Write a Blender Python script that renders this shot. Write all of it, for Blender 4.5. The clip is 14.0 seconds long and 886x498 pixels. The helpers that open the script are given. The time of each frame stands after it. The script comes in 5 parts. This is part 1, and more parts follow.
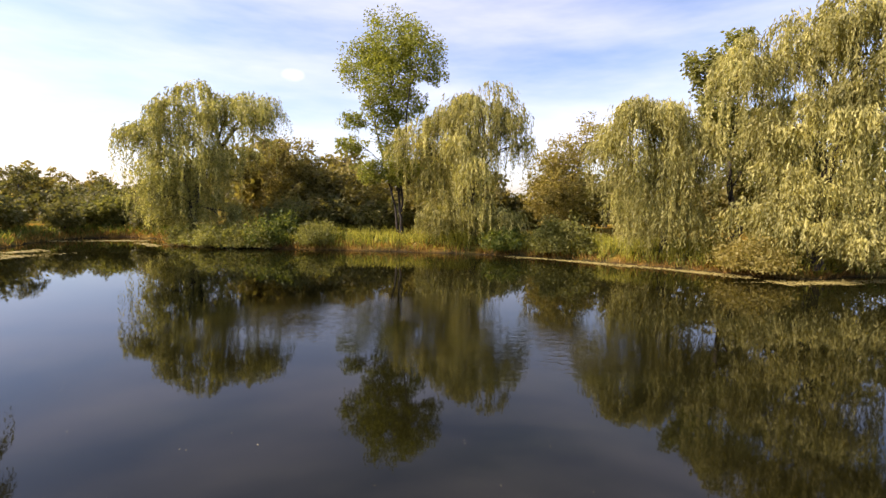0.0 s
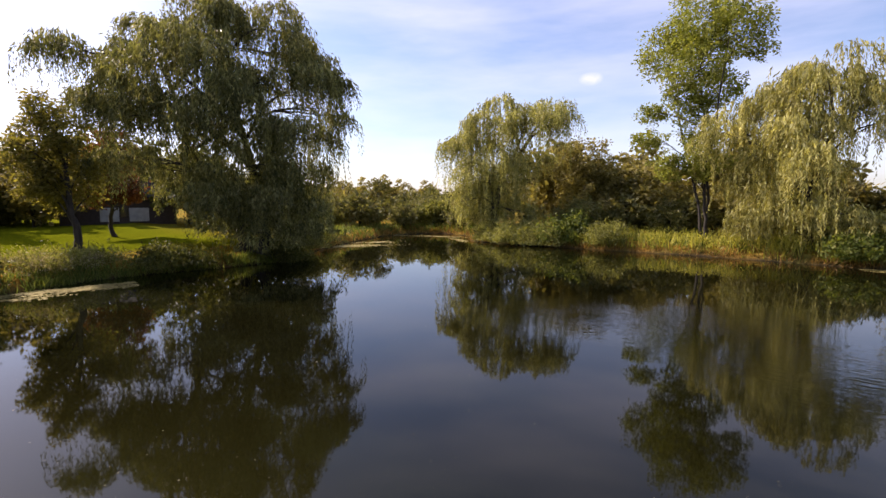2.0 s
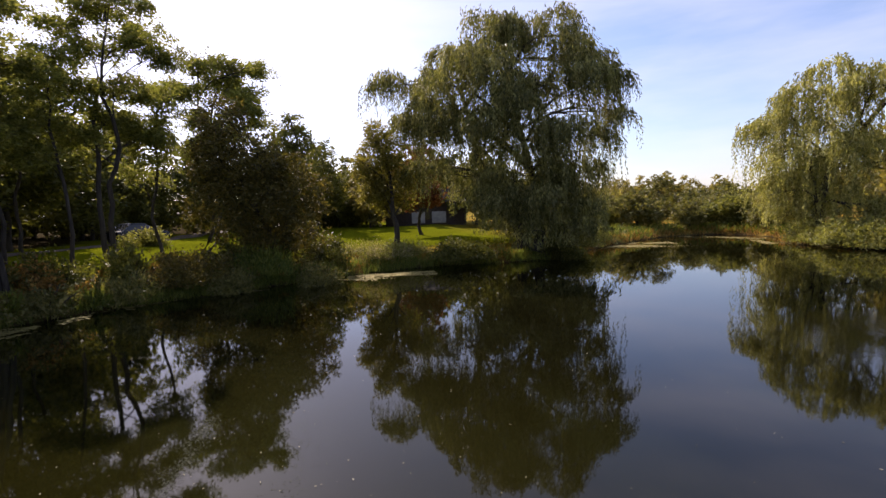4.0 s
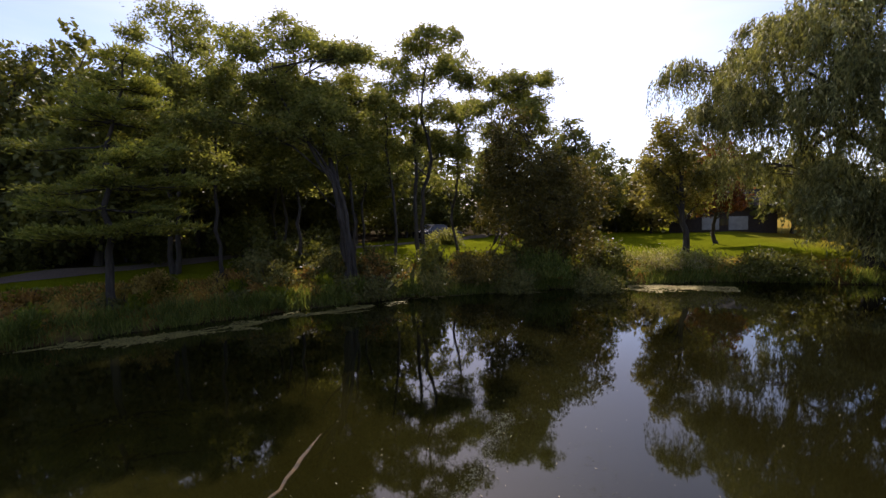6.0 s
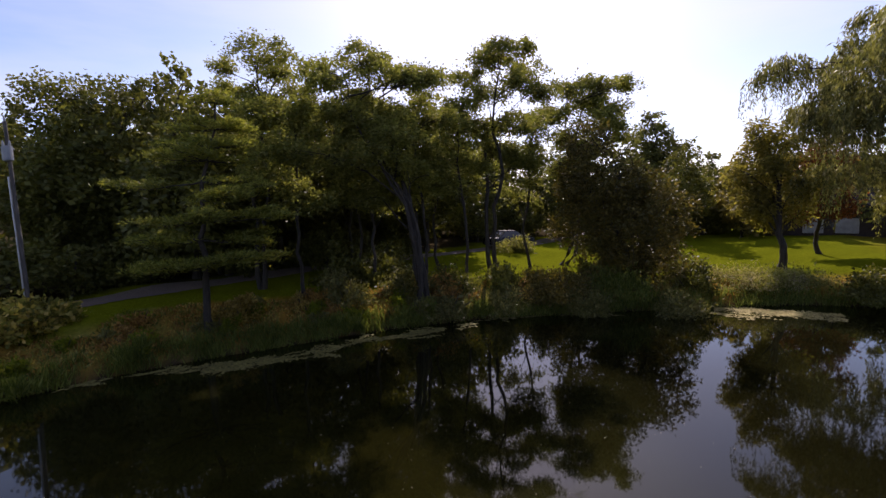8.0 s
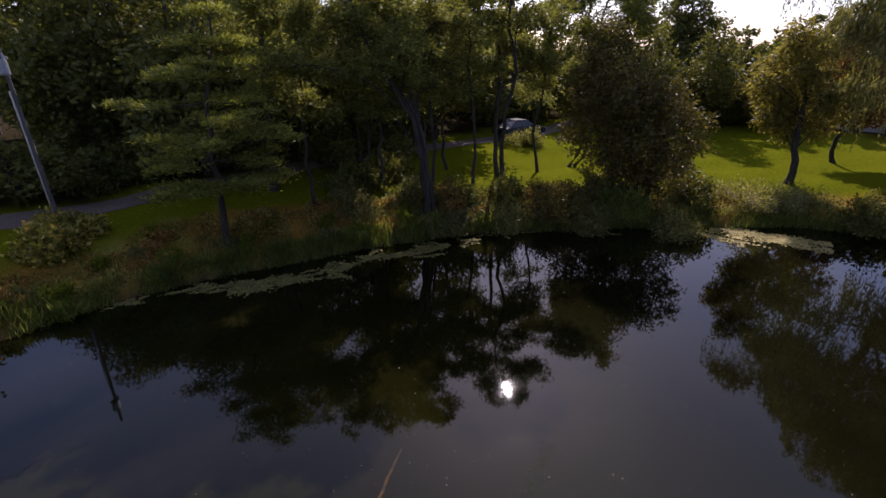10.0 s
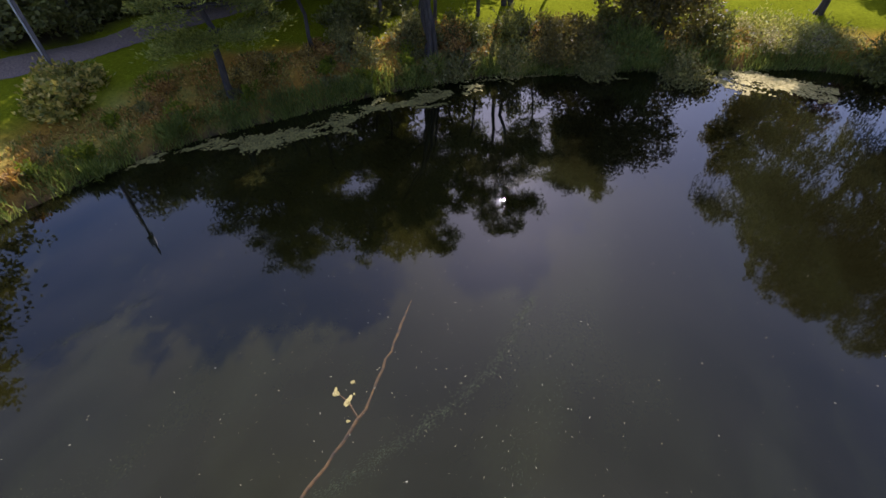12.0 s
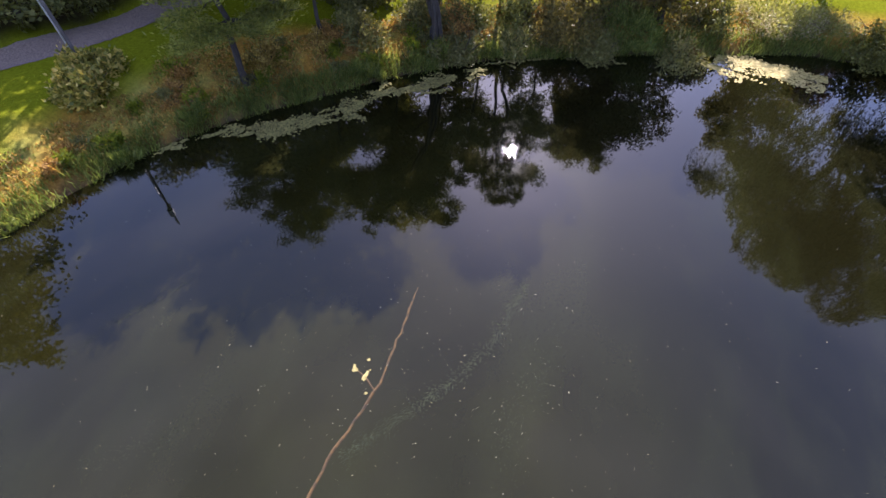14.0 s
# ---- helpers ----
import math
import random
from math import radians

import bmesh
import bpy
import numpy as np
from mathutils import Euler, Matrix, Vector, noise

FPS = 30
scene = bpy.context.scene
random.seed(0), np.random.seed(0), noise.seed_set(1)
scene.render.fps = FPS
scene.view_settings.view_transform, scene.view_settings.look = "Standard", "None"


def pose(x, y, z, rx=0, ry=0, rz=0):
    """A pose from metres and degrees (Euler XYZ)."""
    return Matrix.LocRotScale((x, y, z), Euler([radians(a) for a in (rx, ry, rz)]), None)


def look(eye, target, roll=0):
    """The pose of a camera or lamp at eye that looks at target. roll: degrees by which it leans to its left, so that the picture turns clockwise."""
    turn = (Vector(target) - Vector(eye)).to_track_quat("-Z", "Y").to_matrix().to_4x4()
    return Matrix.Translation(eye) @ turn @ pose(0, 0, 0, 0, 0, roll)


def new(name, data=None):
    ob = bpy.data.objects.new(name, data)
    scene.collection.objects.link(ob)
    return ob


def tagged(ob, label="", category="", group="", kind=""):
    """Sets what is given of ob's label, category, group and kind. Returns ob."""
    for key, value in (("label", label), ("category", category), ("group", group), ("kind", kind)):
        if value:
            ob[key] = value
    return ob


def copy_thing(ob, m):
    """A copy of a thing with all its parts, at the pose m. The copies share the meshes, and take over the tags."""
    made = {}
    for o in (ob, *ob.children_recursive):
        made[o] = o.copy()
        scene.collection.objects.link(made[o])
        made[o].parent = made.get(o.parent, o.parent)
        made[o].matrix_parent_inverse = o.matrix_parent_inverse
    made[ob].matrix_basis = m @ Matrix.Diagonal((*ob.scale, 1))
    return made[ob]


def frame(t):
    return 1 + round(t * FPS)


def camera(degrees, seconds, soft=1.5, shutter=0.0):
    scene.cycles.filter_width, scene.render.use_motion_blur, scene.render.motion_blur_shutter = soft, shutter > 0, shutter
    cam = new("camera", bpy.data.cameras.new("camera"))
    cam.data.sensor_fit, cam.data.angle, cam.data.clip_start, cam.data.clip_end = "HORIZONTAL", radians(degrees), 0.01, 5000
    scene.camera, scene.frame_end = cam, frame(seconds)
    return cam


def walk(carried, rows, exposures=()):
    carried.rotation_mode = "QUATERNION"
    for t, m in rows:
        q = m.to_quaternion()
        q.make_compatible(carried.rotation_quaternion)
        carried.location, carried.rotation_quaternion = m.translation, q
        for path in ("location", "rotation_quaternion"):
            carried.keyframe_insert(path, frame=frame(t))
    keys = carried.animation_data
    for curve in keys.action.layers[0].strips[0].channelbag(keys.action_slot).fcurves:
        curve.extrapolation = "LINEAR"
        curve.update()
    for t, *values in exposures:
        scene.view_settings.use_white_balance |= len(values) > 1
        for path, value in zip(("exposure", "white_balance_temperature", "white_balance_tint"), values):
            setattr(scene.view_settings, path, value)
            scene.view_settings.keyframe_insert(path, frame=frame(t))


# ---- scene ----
cam = camera(85.7, 14.0)
walk(cam, [
    (0, pose(-0.00, -0.00, 4.40, 84.20, -0.94, 0.00)),
    (0.5, pose(0.01, 0.05, 4.18, 84.38, -1.05, 9.36)),
    (1, pose(0.02, 0.10, 4.08, 84.38, -0.78, 18.16)),
    (1.5, pose(0.04, 0.14, 4.06, 84.30, -0.39, 26.28)),
    (2, pose(0.06, 0.18, 4.08, 84.30, -0.08, 33.85)),
    (2.5, pose(0.07, 0.20, 4.06, 84.26, 0.31, 41.36)),
    (3, pose(0.07, 0.21, 3.97, 84.38, 0.97, 49.21)),
    (3.5, pose(0.06, 0.21, 3.87, 84.74, 1.46, 57.27)),
    (4, pose(0.04, 0.20, 3.73, 85.15, 1.64, 65.75)),
    (6.5, pose(-0.52, -0.38, 3.89, 86.97, 1.33, 102.01)),
    (7, pose(-0.54, -0.39, 4.16, 87.34, 1.68, 104.37)),
    (9.5, pose(-0.58, -0.17, 7.95, 74.10, 0.53, 106.77)),
    (10, pose(-0.57, -0.15, 8.59, 67.43, 0.26, 107.01)),
    (10.5, pose(-0.56, -0.13, 9.21, 59.99, 0.32, 107.11)),
    (11, pose(-0.53, -0.11, 9.75, 53.50, 0.33, 107.19)),
    (11.5, pose(-0.48, -0.10, 10.20, 48.84, 0.36, 107.21)),
    (12, pose(-0.41, -0.09, 10.65, 45.32, 0.43, 107.24)),
    (12.5, pose(-0.34, -0.08, 11.16, 42.73, 0.41, 107.39)),
    (13, pose(-0.27, -0.07, 11.75, 41.08, 0.27, 107.60)),
    (13.5, pose(-0.20, -0.07, 12.28, 40.05, 0.24, 107.60)),
    (14, pose(-0.14, -0.07, 12.75, 39.62, 0.17, 107.75)),
], exposures=[
    (0.0, 0.97, 6900, 27), (1.5, 0.78, 6700, 28), (4.0, 0.54, 6500, 28), (6.5, 0.52, 6250, 27), (9.5, 0.0, 6100, 36), (10.5, 0.55, 5750, 34), (11.0, 0.74, 5600, 33), (12.5, 1.44, 5600, 30), (14.0, 1.92, 5600, 34),
])

# ---- sky and sun ----
SUN_EL, SUN_AZ = radians(38.5), radians(-172.1)
sun_dir = Vector((math.cos(SUN_EL) * math.cos(SUN_AZ), math.cos(SUN_EL) * math.sin(SUN_AZ), math.sin(SUN_EL)))
world = bpy.data.worlds.new("sky")
scene.world = world
world.use_nodes = True
wn, wl = world.node_tree.nodes, world.node_tree.links
wn.clear()
sky = wn.new("ShaderNodeTexSky")
sky.sky_type, sky.sun_disc = "NISHITA", False
sky.sun_elevation, sky.sun_rotation = SUN_EL, radians(90) - SUN_AZ
sky.air_density, sky.dust_density, sky.ozone_density = 1.0, 1.1, 3.0
wco = wn.new("ShaderNodeTexCoord")
wmap = wn.new("ShaderNodeMapping")
wmap.inputs["Scale"].default_value = (1.0, 1.0, 5.0)
wmap.inputs["Rotation"].default_value = (0.1, 0.16, 0.6)
wnoise = wn.new("ShaderNodeTexNoise")
wnoise.inputs["Scale"].default_value, wnoise.inputs["Detail"].default_value = 1.7, 6.0
wnoise.inputs["Roughness"].default_value = 0.55
wramp = wn.new("ShaderNodeValToRGB")
wramp.color_ramp.elements[0].position, wramp.color_ramp.elements[1].position = 0.38, 0.74
wmix = wn.new("ShaderNodeMixRGB")
wmix.inputs["Color2"].default_value = (6.6, 6.8, 7.4, 1)
wfac = wn.new("ShaderNodeMath")
wfac.operation = "MULTIPLY"
wfac.inputs[1].default_value = 0.45
wbg = wn.new("ShaderNodeBackground")
wbg.inputs["Strength"].default_value = 0.125
wout = wn.new("ShaderNodeOutputWorld")
wl.new(wco.outputs["Generated"], wmap.inputs["Vector"])
wl.new(wmap.outputs["Vector"], wnoise.inputs["Vector"])
wl.new(wnoise.outputs["Fac"], wramp.inputs["Fac"])
wl.new(wramp.outputs["Color"], wfac.inputs[0])
# one small bright puff of cloud
puff_map = wn.new("ShaderNodeMapping")
puff_map.vector_type = "TEXTURE"
puff_map.inputs["Location"].default_value = (-0.287, 0.930, 0.231)
puff_map.inputs["Scale"].default_value = (0.024, 0.024, 0.013)
puff = wn.new("ShaderNodeTexGradient")
puff.gradient_type = "SPHERICAL"
wisp = wn.new("ShaderNodeTexNoise")
wisp.inputs["Scale"].default_value, wisp.inputs["Detail"].default_value = 55.0, 4.0
puff_mul = wn.new("ShaderNodeMath")
puff_mul.operation = "MULTIPLY"
puff_gain = wn.new("ShaderNodeMath")
puff_gain.operation, puff_gain.use_clamp = "MULTIPLY_ADD", True
puff_gain.inputs[1].default_value = 0.9
wl.new(wco.outputs["Generated"], puff_map.inputs["Vector"])
wl.new(wco.outputs["Generated"], wisp.inputs["Vector"])
wl.new(puff_map.outputs["Vector"], puff.inputs["Vector"])
wl.new(puff.outputs["Fac"], puff_mul.inputs[0])
wl.new(wisp.outputs["Fac"], puff_mul.inputs[1])
wl.new(puff_mul.outputs["Value"], puff_gain.inputs[0])
wl.new(wfac.outputs["Value"], puff_gain.inputs[2])
wl.new(puff_gain.outputs["Value"], wmix.inputs["Fac"])
wl.new(sky.outputs["Color"], wmix.inputs["Color1"])
wl.new(wmix.outputs["Color"], wbg.inputs["Color"])
wl.new(wbg.outputs["Background"], wout.inputs["Surface"])
lamp = bpy.data.lights.new("sun", "SUN")
lamp.energy, lamp.angle, lamp.color = 5.0, radians(0.55), (1.0, 0.93, 0.80)
sun = new("sun", lamp)
sun.matrix_world = look(sun_dir * 100, (0, 0, 0))

# ---- materials ----
def base_mat(name, rough=0.9):
    m = bpy.data.materials.new(name)
    m.use_nodes = True
    n, l = m.node_tree.nodes, m.node_tree.links
    b = n["Principled BSDF"]
    b.inputs["Roughness"].default_value = rough
    return m, n, l, b


def ramp(n, l, fac, stops):
    r = n.new("ShaderNodeValToRGB")
    e = r.color_ramp.elements
    while len(e) < len(stops):
        e.new(0.5)
    for k, (p, c) in zip(e, stops):
        k.position, k.color = p, (*c, 1)
    l.new(fac, r.inputs["Fac"])
    return r.outputs["Color"]


def noise_tex(n, l, scale, detail=4.0, vec=None, rough=0.55):
    t = n.new("ShaderNodeTexNoise")
    t.inputs["Scale"].default_value, t.inputs["Detail"].default_value, t.inputs["Roughness"].default_value = scale, detail, rough
    if vec is None:
        vec = n.new("ShaderNodeNewGeometry").outputs["Position"]
    l.new(vec, t.inputs["Vector"])
    return t.outputs["Fac"]


def mix_col(n, l, fac, a, b, kind="MIX"):
    m = n.new("ShaderNodeMixRGB")
    m.blend_type = kind
    for sock, v in (("Fac", fac), ("Color1", a), ("Color2", b)):
        if isinstance(v, (int, float)):
            m.inputs[sock].default_value = v
        elif isinstance(v, tuple):
            m.inputs[sock].default_value = (*v, 1)
        else:
            l.new(v, m.inputs[sock])
    return m.outputs["Color"]


def bump(n, l, b, height, strength, dist):
    k = n.new("ShaderNodeBump")
    k.inputs["Strength"].default_value, k.inputs["Distance"].default_value = strength, dist
    l.new(height, k.inputs["Height"])
    l.new(k.outputs["Normal"], b.inputs["Normal"])


def leaf_mat(name, dark, mid, light, through_light=0.35, patch=0.5, rough=0.55, streak=0.0):
    """Leaves: each one its own tone, patches of tone over the crown, light passing through the blade."""
    m, n, l, b = base_mat(name, rough)
    geo = n.new("ShaderNodeNewGeometry")
    own = ramp(n, l, geo.outputs["Random Per Island"], [(0.0, dark), (0.5, mid), (1.0, light)])
    big = noise_tex(n, l, patch, 3.0)
    tone = ramp(n, l, big, [(0.3, (0.72, 0.70, 0.62)), (0.7, (1.15, 1.12, 1.0))])
    col = mix_col(n, l, 1.0, own, tone, "MULTIPLY")
    if streak:
        mp = n.new("ShaderNodeMapping")
        mp.inputs["Scale"].default_value = (streak, streak, streak * 0.12)
        l.new(geo.outputs["Position"], mp.inputs["Vector"])
        col = mix_col(n, l, 1.0, col, ramp(n, l, noise_tex(n, l, 1.0, 2.0, mp.outputs["Vector"]), [(0.32, (0.5, 0.52, 0.5)), (0.68, (1.35, 1.3, 1.2))]), "MULTIPLY")
    l.new(col, b.inputs["Base Color"])
    b.inputs["Specular IOR Level"].default_value = 0.22
    tr = n.new("ShaderNodeBsdfTranslucent")
    l.new(mix_col(n, l, 1.0, col, (1.25, 1.2, 0.55), "MULTIPLY"), tr.inputs["Color"])
    mx = n.new("ShaderNodeMixShader")
    mx.inputs["Fac"].default_value = through_light
    l.new(b.outputs["BSDF"], mx.inputs[1])
    l.new(tr.outputs["BSDF"], mx.inputs[2])
    l.new(mx.outputs["Shader"], n["Material Output"].inputs["Surface"])
    return m


def bark_mat(name, dark, light):
    m, n, l, b = base_mat(name, 0.95)
    co = n.new("ShaderNodeTexCoord")
    mp = n.new("ShaderNodeMapping")
    mp.inputs["Scale"].default_value = (9, 9, 1.6)
    l.new(co.outputs["Object"], mp.inputs["Vector"])
    f = noise_tex(n, l, 1.0, 6.0, mp.outputs["Vector"])
    l.new(ramp(n, l, f, [(0.3, dark), (0.7, light)]), b.inputs["Base Color"])
    bump(n, l, b, f, 0.8, 0.05)
    return m


def plain_mat(name, a, c, scale=3.0, rough=0.7, metal=0.0, bumps=0.0):
    m, n, l, b = base_mat(name, rough)
    f = noise_tex(n, l, scale, 5.0, n.new("ShaderNodeTexCoord").outputs["Object"])
    l.new(ramp(n, l, f, [(0.3, a), (0.7, c)]), b.inputs["Base Color"])
    b.inputs["Metallic"].default_value = metal
    if bumps:
        bump(n, l, b, f, bumps, 0.02)
    return m


WILLOW = leaf_mat("willow_leaf", (0.25, 0.245, 0.085), (0.40, 0.39, 0.15), (0.57, 0.55, 0.26), 0.42, 0.35, 0.5, 2.2)
WILLOW_GREEN = leaf_mat("willow_leaf_green", (0.22, 0.235, 0.085), (0.36, 0.365, 0.15), (0.52, 0.51, 0.24), 0.45, 0.35, 0.5, 2.2)
# grey-green leaf, with this tree's shaded side darkened into the colour
WILLOW_GREY = leaf_mat("willow_leaf_grey", (0.11, 0.12, 0.046), (0.20, 0.21, 0.085), (0.34, 0.34, 0.16), 0.40, 0.35, 0.5, 2.0)
POPLAR = leaf_mat("poplar_leaf", (0.15, 0.18, 0.035), (0.26, 0.29, 0.06), (0.36, 0.37, 0.10), 0.5, 0.5)
BROAD = leaf_mat("broad_leaf", (0.07, 0.08, 0.02), (0.12, 0.13, 0.035), (0.19, 0.19, 0.055), 0.40, 0.4)
TURNING = leaf_mat("browning_leaf", (0.065, 0.062, 0.018), (0.115, 0.10, 0.028), (0.20, 0.155, 0.045), 0.34, 0.5)
RED = leaf_mat("red_leaf", (0.09, 0.035, 0.02), (0.16, 0.06, 0.032), (0.25, 0.10, 0.045), 0.4, 0.6)
OLIVE = leaf_mat("olive_leaf", (0.10, 0.105, 0.036), (0.165, 0.165, 0.06), (0.25, 0.235, 0.095), 0.4, 0.4)
DULL = leaf_mat("dull_olive_leaf", (0.15, 0.135, 0.047), (0.245, 0.215, 0.073), (0.35, 0.30, 0.115), 0.45, 0.4)
BROWN = leaf_mat("turning_leaf", (0.21, 0.185, 0.058), (0.33, 0.29, 0.095), (0.45, 0.39, 0.15), 0.5, 0.4)
LOCUST = leaf_mat("locust_leaf", (0.12, 0.14, 0.042), (0.20, 0.22, 0.07), (0.30, 0.305, 0.11), 0.58, 0.4)
ASH = leaf_mat("ash_leaf", (0.13, 0.125, 0.035), (0.21, 0.195, 0.055), (0.31, 0.27, 0.08), 0.58, 0.6)
NEEDLE = leaf_mat("pine_needle", (0.11, 0.135, 0.03), (0.19, 0.21, 0.05), (0.29, 0.30, 0.075), 0.5, 0.5)
GRASS = leaf_mat("bank_grass", (0.07, 0.105, 0.022), (0.14, 0.18, 0.042), (0.25, 0.28, 0.08), 0.5, 0.6)
LAWN_BLADE = leaf_mat("lawn_blade", (0.08, 0.12, 0.008), (0.16, 0.20, 0.014), (0.25, 0.28, 0.028), 0.5, 0.6)
REED = leaf_mat("meadow_reed", (0.27, 0.28, 0.055), (0.40, 0.40, 0.085), (0.54, 0.52, 0.14), 0.55, 0.4)
RUST = leaf_mat("dry_weed", (0.17, 0.094, 0.028), (0.34, 0.195, 0.06), (0.50, 0.335, 0.115), 0.4, 0.8)
SHRUB = leaf_mat("shrub_leaf", (0.14, 0.155, 0.045), (0.23, 0.24, 0.075), (0.34, 0.335, 0.13), 0.45, 0.7)
GOLD = leaf_mat("gold_leaf", (0.21, 0.155, 0.04), (0.36, 0.265, 0.08), (0.50, 0.39, 0.14), 0.5, 0.9)
HYDRANGEA = leaf_mat("hydrangea_leaf", (0.10, 0.115, 0.026), (0.30, 0.28, 0.06), (0.56, 0.43, 0.13), 0.35, 1.2)
BARK = bark_mat("bark", (0.02, 0.016, 0.012), (0.065, 0.053, 0.040))
BARK_GREY = bark_mat("grey_bark", (0.06, 0.055, 0.048), (0.17, 0.155, 0.135))
POLE_WOOD = bark_mat("pole_wood", (0.05, 0.045, 0.04), (0.13, 0.118, 0.108))


def ground_mat():
    m, n, l, b = base_mat("grass_ground", 0.95)
    zone = n.new("ShaderNodeAttribute")
    zone.attribute_name = "zone"
    sep = n.new("ShaderNodeSeparateColor")
    l.new(zone.outputs["Color"], sep.inputs["Color"])
    fine, wide = noise_tex(n, l, 6.5, 12.0, rough=0.8), noise_tex(n, l, 0.35, 4.0)
    lawn = mix_col(n, l, wide, ramp(n, l, fine, [(0.3, (0.056, 0.072, 0.003)), (0.7, (0.145, 0.160, 0.006))]),
                   ramp(n, l, fine, [(0.3, (0.074, 0.088, 0.004)), (0.7, (0.178, 0.188, 0.007))]))
    rough_grass = mix_col(n, l, ramp(n, l, wide, [(0.4, (0, 0, 0)), (0.6, (1, 1, 1))]),
                          ramp(n, l, fine, [(0.32, (0.11, 0.058, 0.011)), (0.68, (0.42, 0.235, 0.038))]),
                          ramp(n, l, fine, [(0.32, (0.08, 0.082, 0.016)), (0.68, (0.30, 0.265, 0.055))]))
    mud = ramp(n, l, fine, [(0.3, (0.022, 0.017, 0.011)), (0.7, (0.055, 0.043, 0.027))])
    c = mix_col(n, l, sep.outputs["Red"], rough_grass, lawn)
    brown_floor = ramp(n, l, fine, [(0.3, (0.018, 0.014, 0.008)), (0.7, (0.062, 0.048, 0.024))])
    c = mix_col(n, l, sep.outputs["Blue"], c, brown_floor)
    c = mix_col(n, l, sep.outputs["Green"], c, mud)
    l.new(c, b.inputs["Base Color"])
    b.inputs["Specular IOR Level"].default_value = 0.0
    bump(n, l, b, fine, 1.0, 0.06)
    return m


def water_mat():
    """Still murky pond: a mirror at low angles, olive silt and drifting weed under it from above."""
    m, n, l, b = base_mat("pond_water", 0.03)
    pos = n.new("ShaderNodeNewGeometry").outputs["Position"]
    wide = noise_tex(n, l, 0.11, 3.0, pos)
    silt = ramp(n, l, wide, [(0.35, (0.0080, 0.0074, 0.0013)), (0.65, (0.0136, 0.0125, 0.0026))])
    def stretch(cx, cy, rx, ry, turn):
        off = n.new("ShaderNodeMapping")
        off.vector_type = "TEXTURE"
        off.inputs["Location"].default_value = (cx, cy, 0)
        off.inputs["Rotation"].default_value = (0, 0, radians(turn))
        off.inputs["Scale"].default_value = (rx, ry, 1)
        l.new(pos, off.inputs["Vector"])
        ball = n.new("ShaderNodeTexGradient")
        ball.gradient_type = "SPHERICAL"
        l.new(off.outputs["Vector"], ball.inputs["Vector"])
        return ball.outputs["Fac"]

    # silt colour is paler inside this oval and darkest outside it
    pale_oval = ramp(n, l, stretch(-2.0, -5.0, 19.0, 15.0, 0), [(0.05, (0, 0, 0)), (0.6, (1, 1, 1))])
    silt = mix_col(n, l, pale_oval, (0.0046, 0.0043, 0.0012), silt)
    # soft clouds of fine weed just under the surface
    mp = n.new("ShaderNodeMapping")
    mp.inputs["Rotation"].default_value = (0, 0, radians(-20))
    mp.inputs["Scale"].default_value = (0.12, 0.30, 1.0)
    l.new(pos, mp.inputs["Vector"])
    weed = noise_tex(n, l, 1.0, 4.0, mp.outputs["Vector"], 0.6)
    fleck = noise_tex(n, l, 9.0, 5.0, pos, 0.7)
    weed_mask = mix_col(n, l, 1.0, ramp(n, l, weed, [(0.46, (0, 0, 0)), (0.76, (0.6, 0.6, 0.6))]), ramp(n, l, fleck, [(0.35, (0.25, 0.25, 0.25)), (0.75, (1, 1, 1))]), "MULTIPLY")
    l.new(mix_col(n, l, weed_mask, silt, (0.021, 0.024, 0.007)), b.inputs["Base Color"])
    b.inputs["IOR"].default_value = 1.34
    rip = n.new("ShaderNodeMapping")
    rip.inputs["Rotation"].default_value = (0, 0, radians(20))
    rip.inputs["Scale"].default_value = (2.2, 6.0, 1.0)
    l.new(pos, rip.inputs["Vector"])
    waves = noise_tex(n, l, 1.0, 2.0, rip.outputs["Vector"])
    # a breath of wind on two stretches of the open water, calm elsewhere
    wind = mix_col(n, l, 1.0, stretch(-3.0, 17.5, 7.0, 5.0, 20), stretch(3.0, 14.5, 5.0, 4.0, 30), "ADD")
    breeze = mix_col(n, l, 1.0, wind, ramp(n, l, noise_tex(n, l, 0.35, 2.0, pos), [(0.35, (0.2, 0.2, 0.2)), (0.6, (1, 1, 1))]), "MULTIPLY")
    calm = ramp(n, l, breeze, [(0.02, (0.03, 0.03, 0.03)), (0.55, (1.0, 1.0, 1.0))])
    mul = n.new("ShaderNodeMath")
    mul.operation = "MULTIPLY"
    l.new(waves, mul.inputs[0])
    l.new(calm, mul.inputs[1])
    bump(n, l, b, mul.outputs["Value"], 0.36, 0.03)
    return m


GROUND, WATER = ground_mat(), water_mat()
GRAVEL = plain_mat("gravel", (0.085, 0.060, 0.042), (0.19, 0.142, 0.102), 14.0, 0.95, 0.0, 0.8)
ALGAE = leaf_mat("algae_scum", (0.20, 0.17, 0.05), (0.32, 0.27, 0.095), (0.44, 0.37, 0.16), 0.1, 1.0, 0.8)
# olive tint, with the shade along the bank darkened into the colour
ALGAE_OLIVE = leaf_mat("olive_algae", (0.085, 0.08, 0.024), (0.16, 0.145, 0.045), (0.26, 0.225, 0.075), 0.1, 0.8, 0.85)
WEED = leaf_mat("pondweed", (0.014, 0.019, 0.007), (0.024, 0.031, 0.012), (0.042, 0.052, 0.022), 0.1, 1.0, 0.8)
SEED = leaf_mat("seed_head", (0.20, 0.175, 0.10), (0.34, 0.30, 0.18), (0.48, 0.43, 0.29), 0.3, 1.0, 0.8)
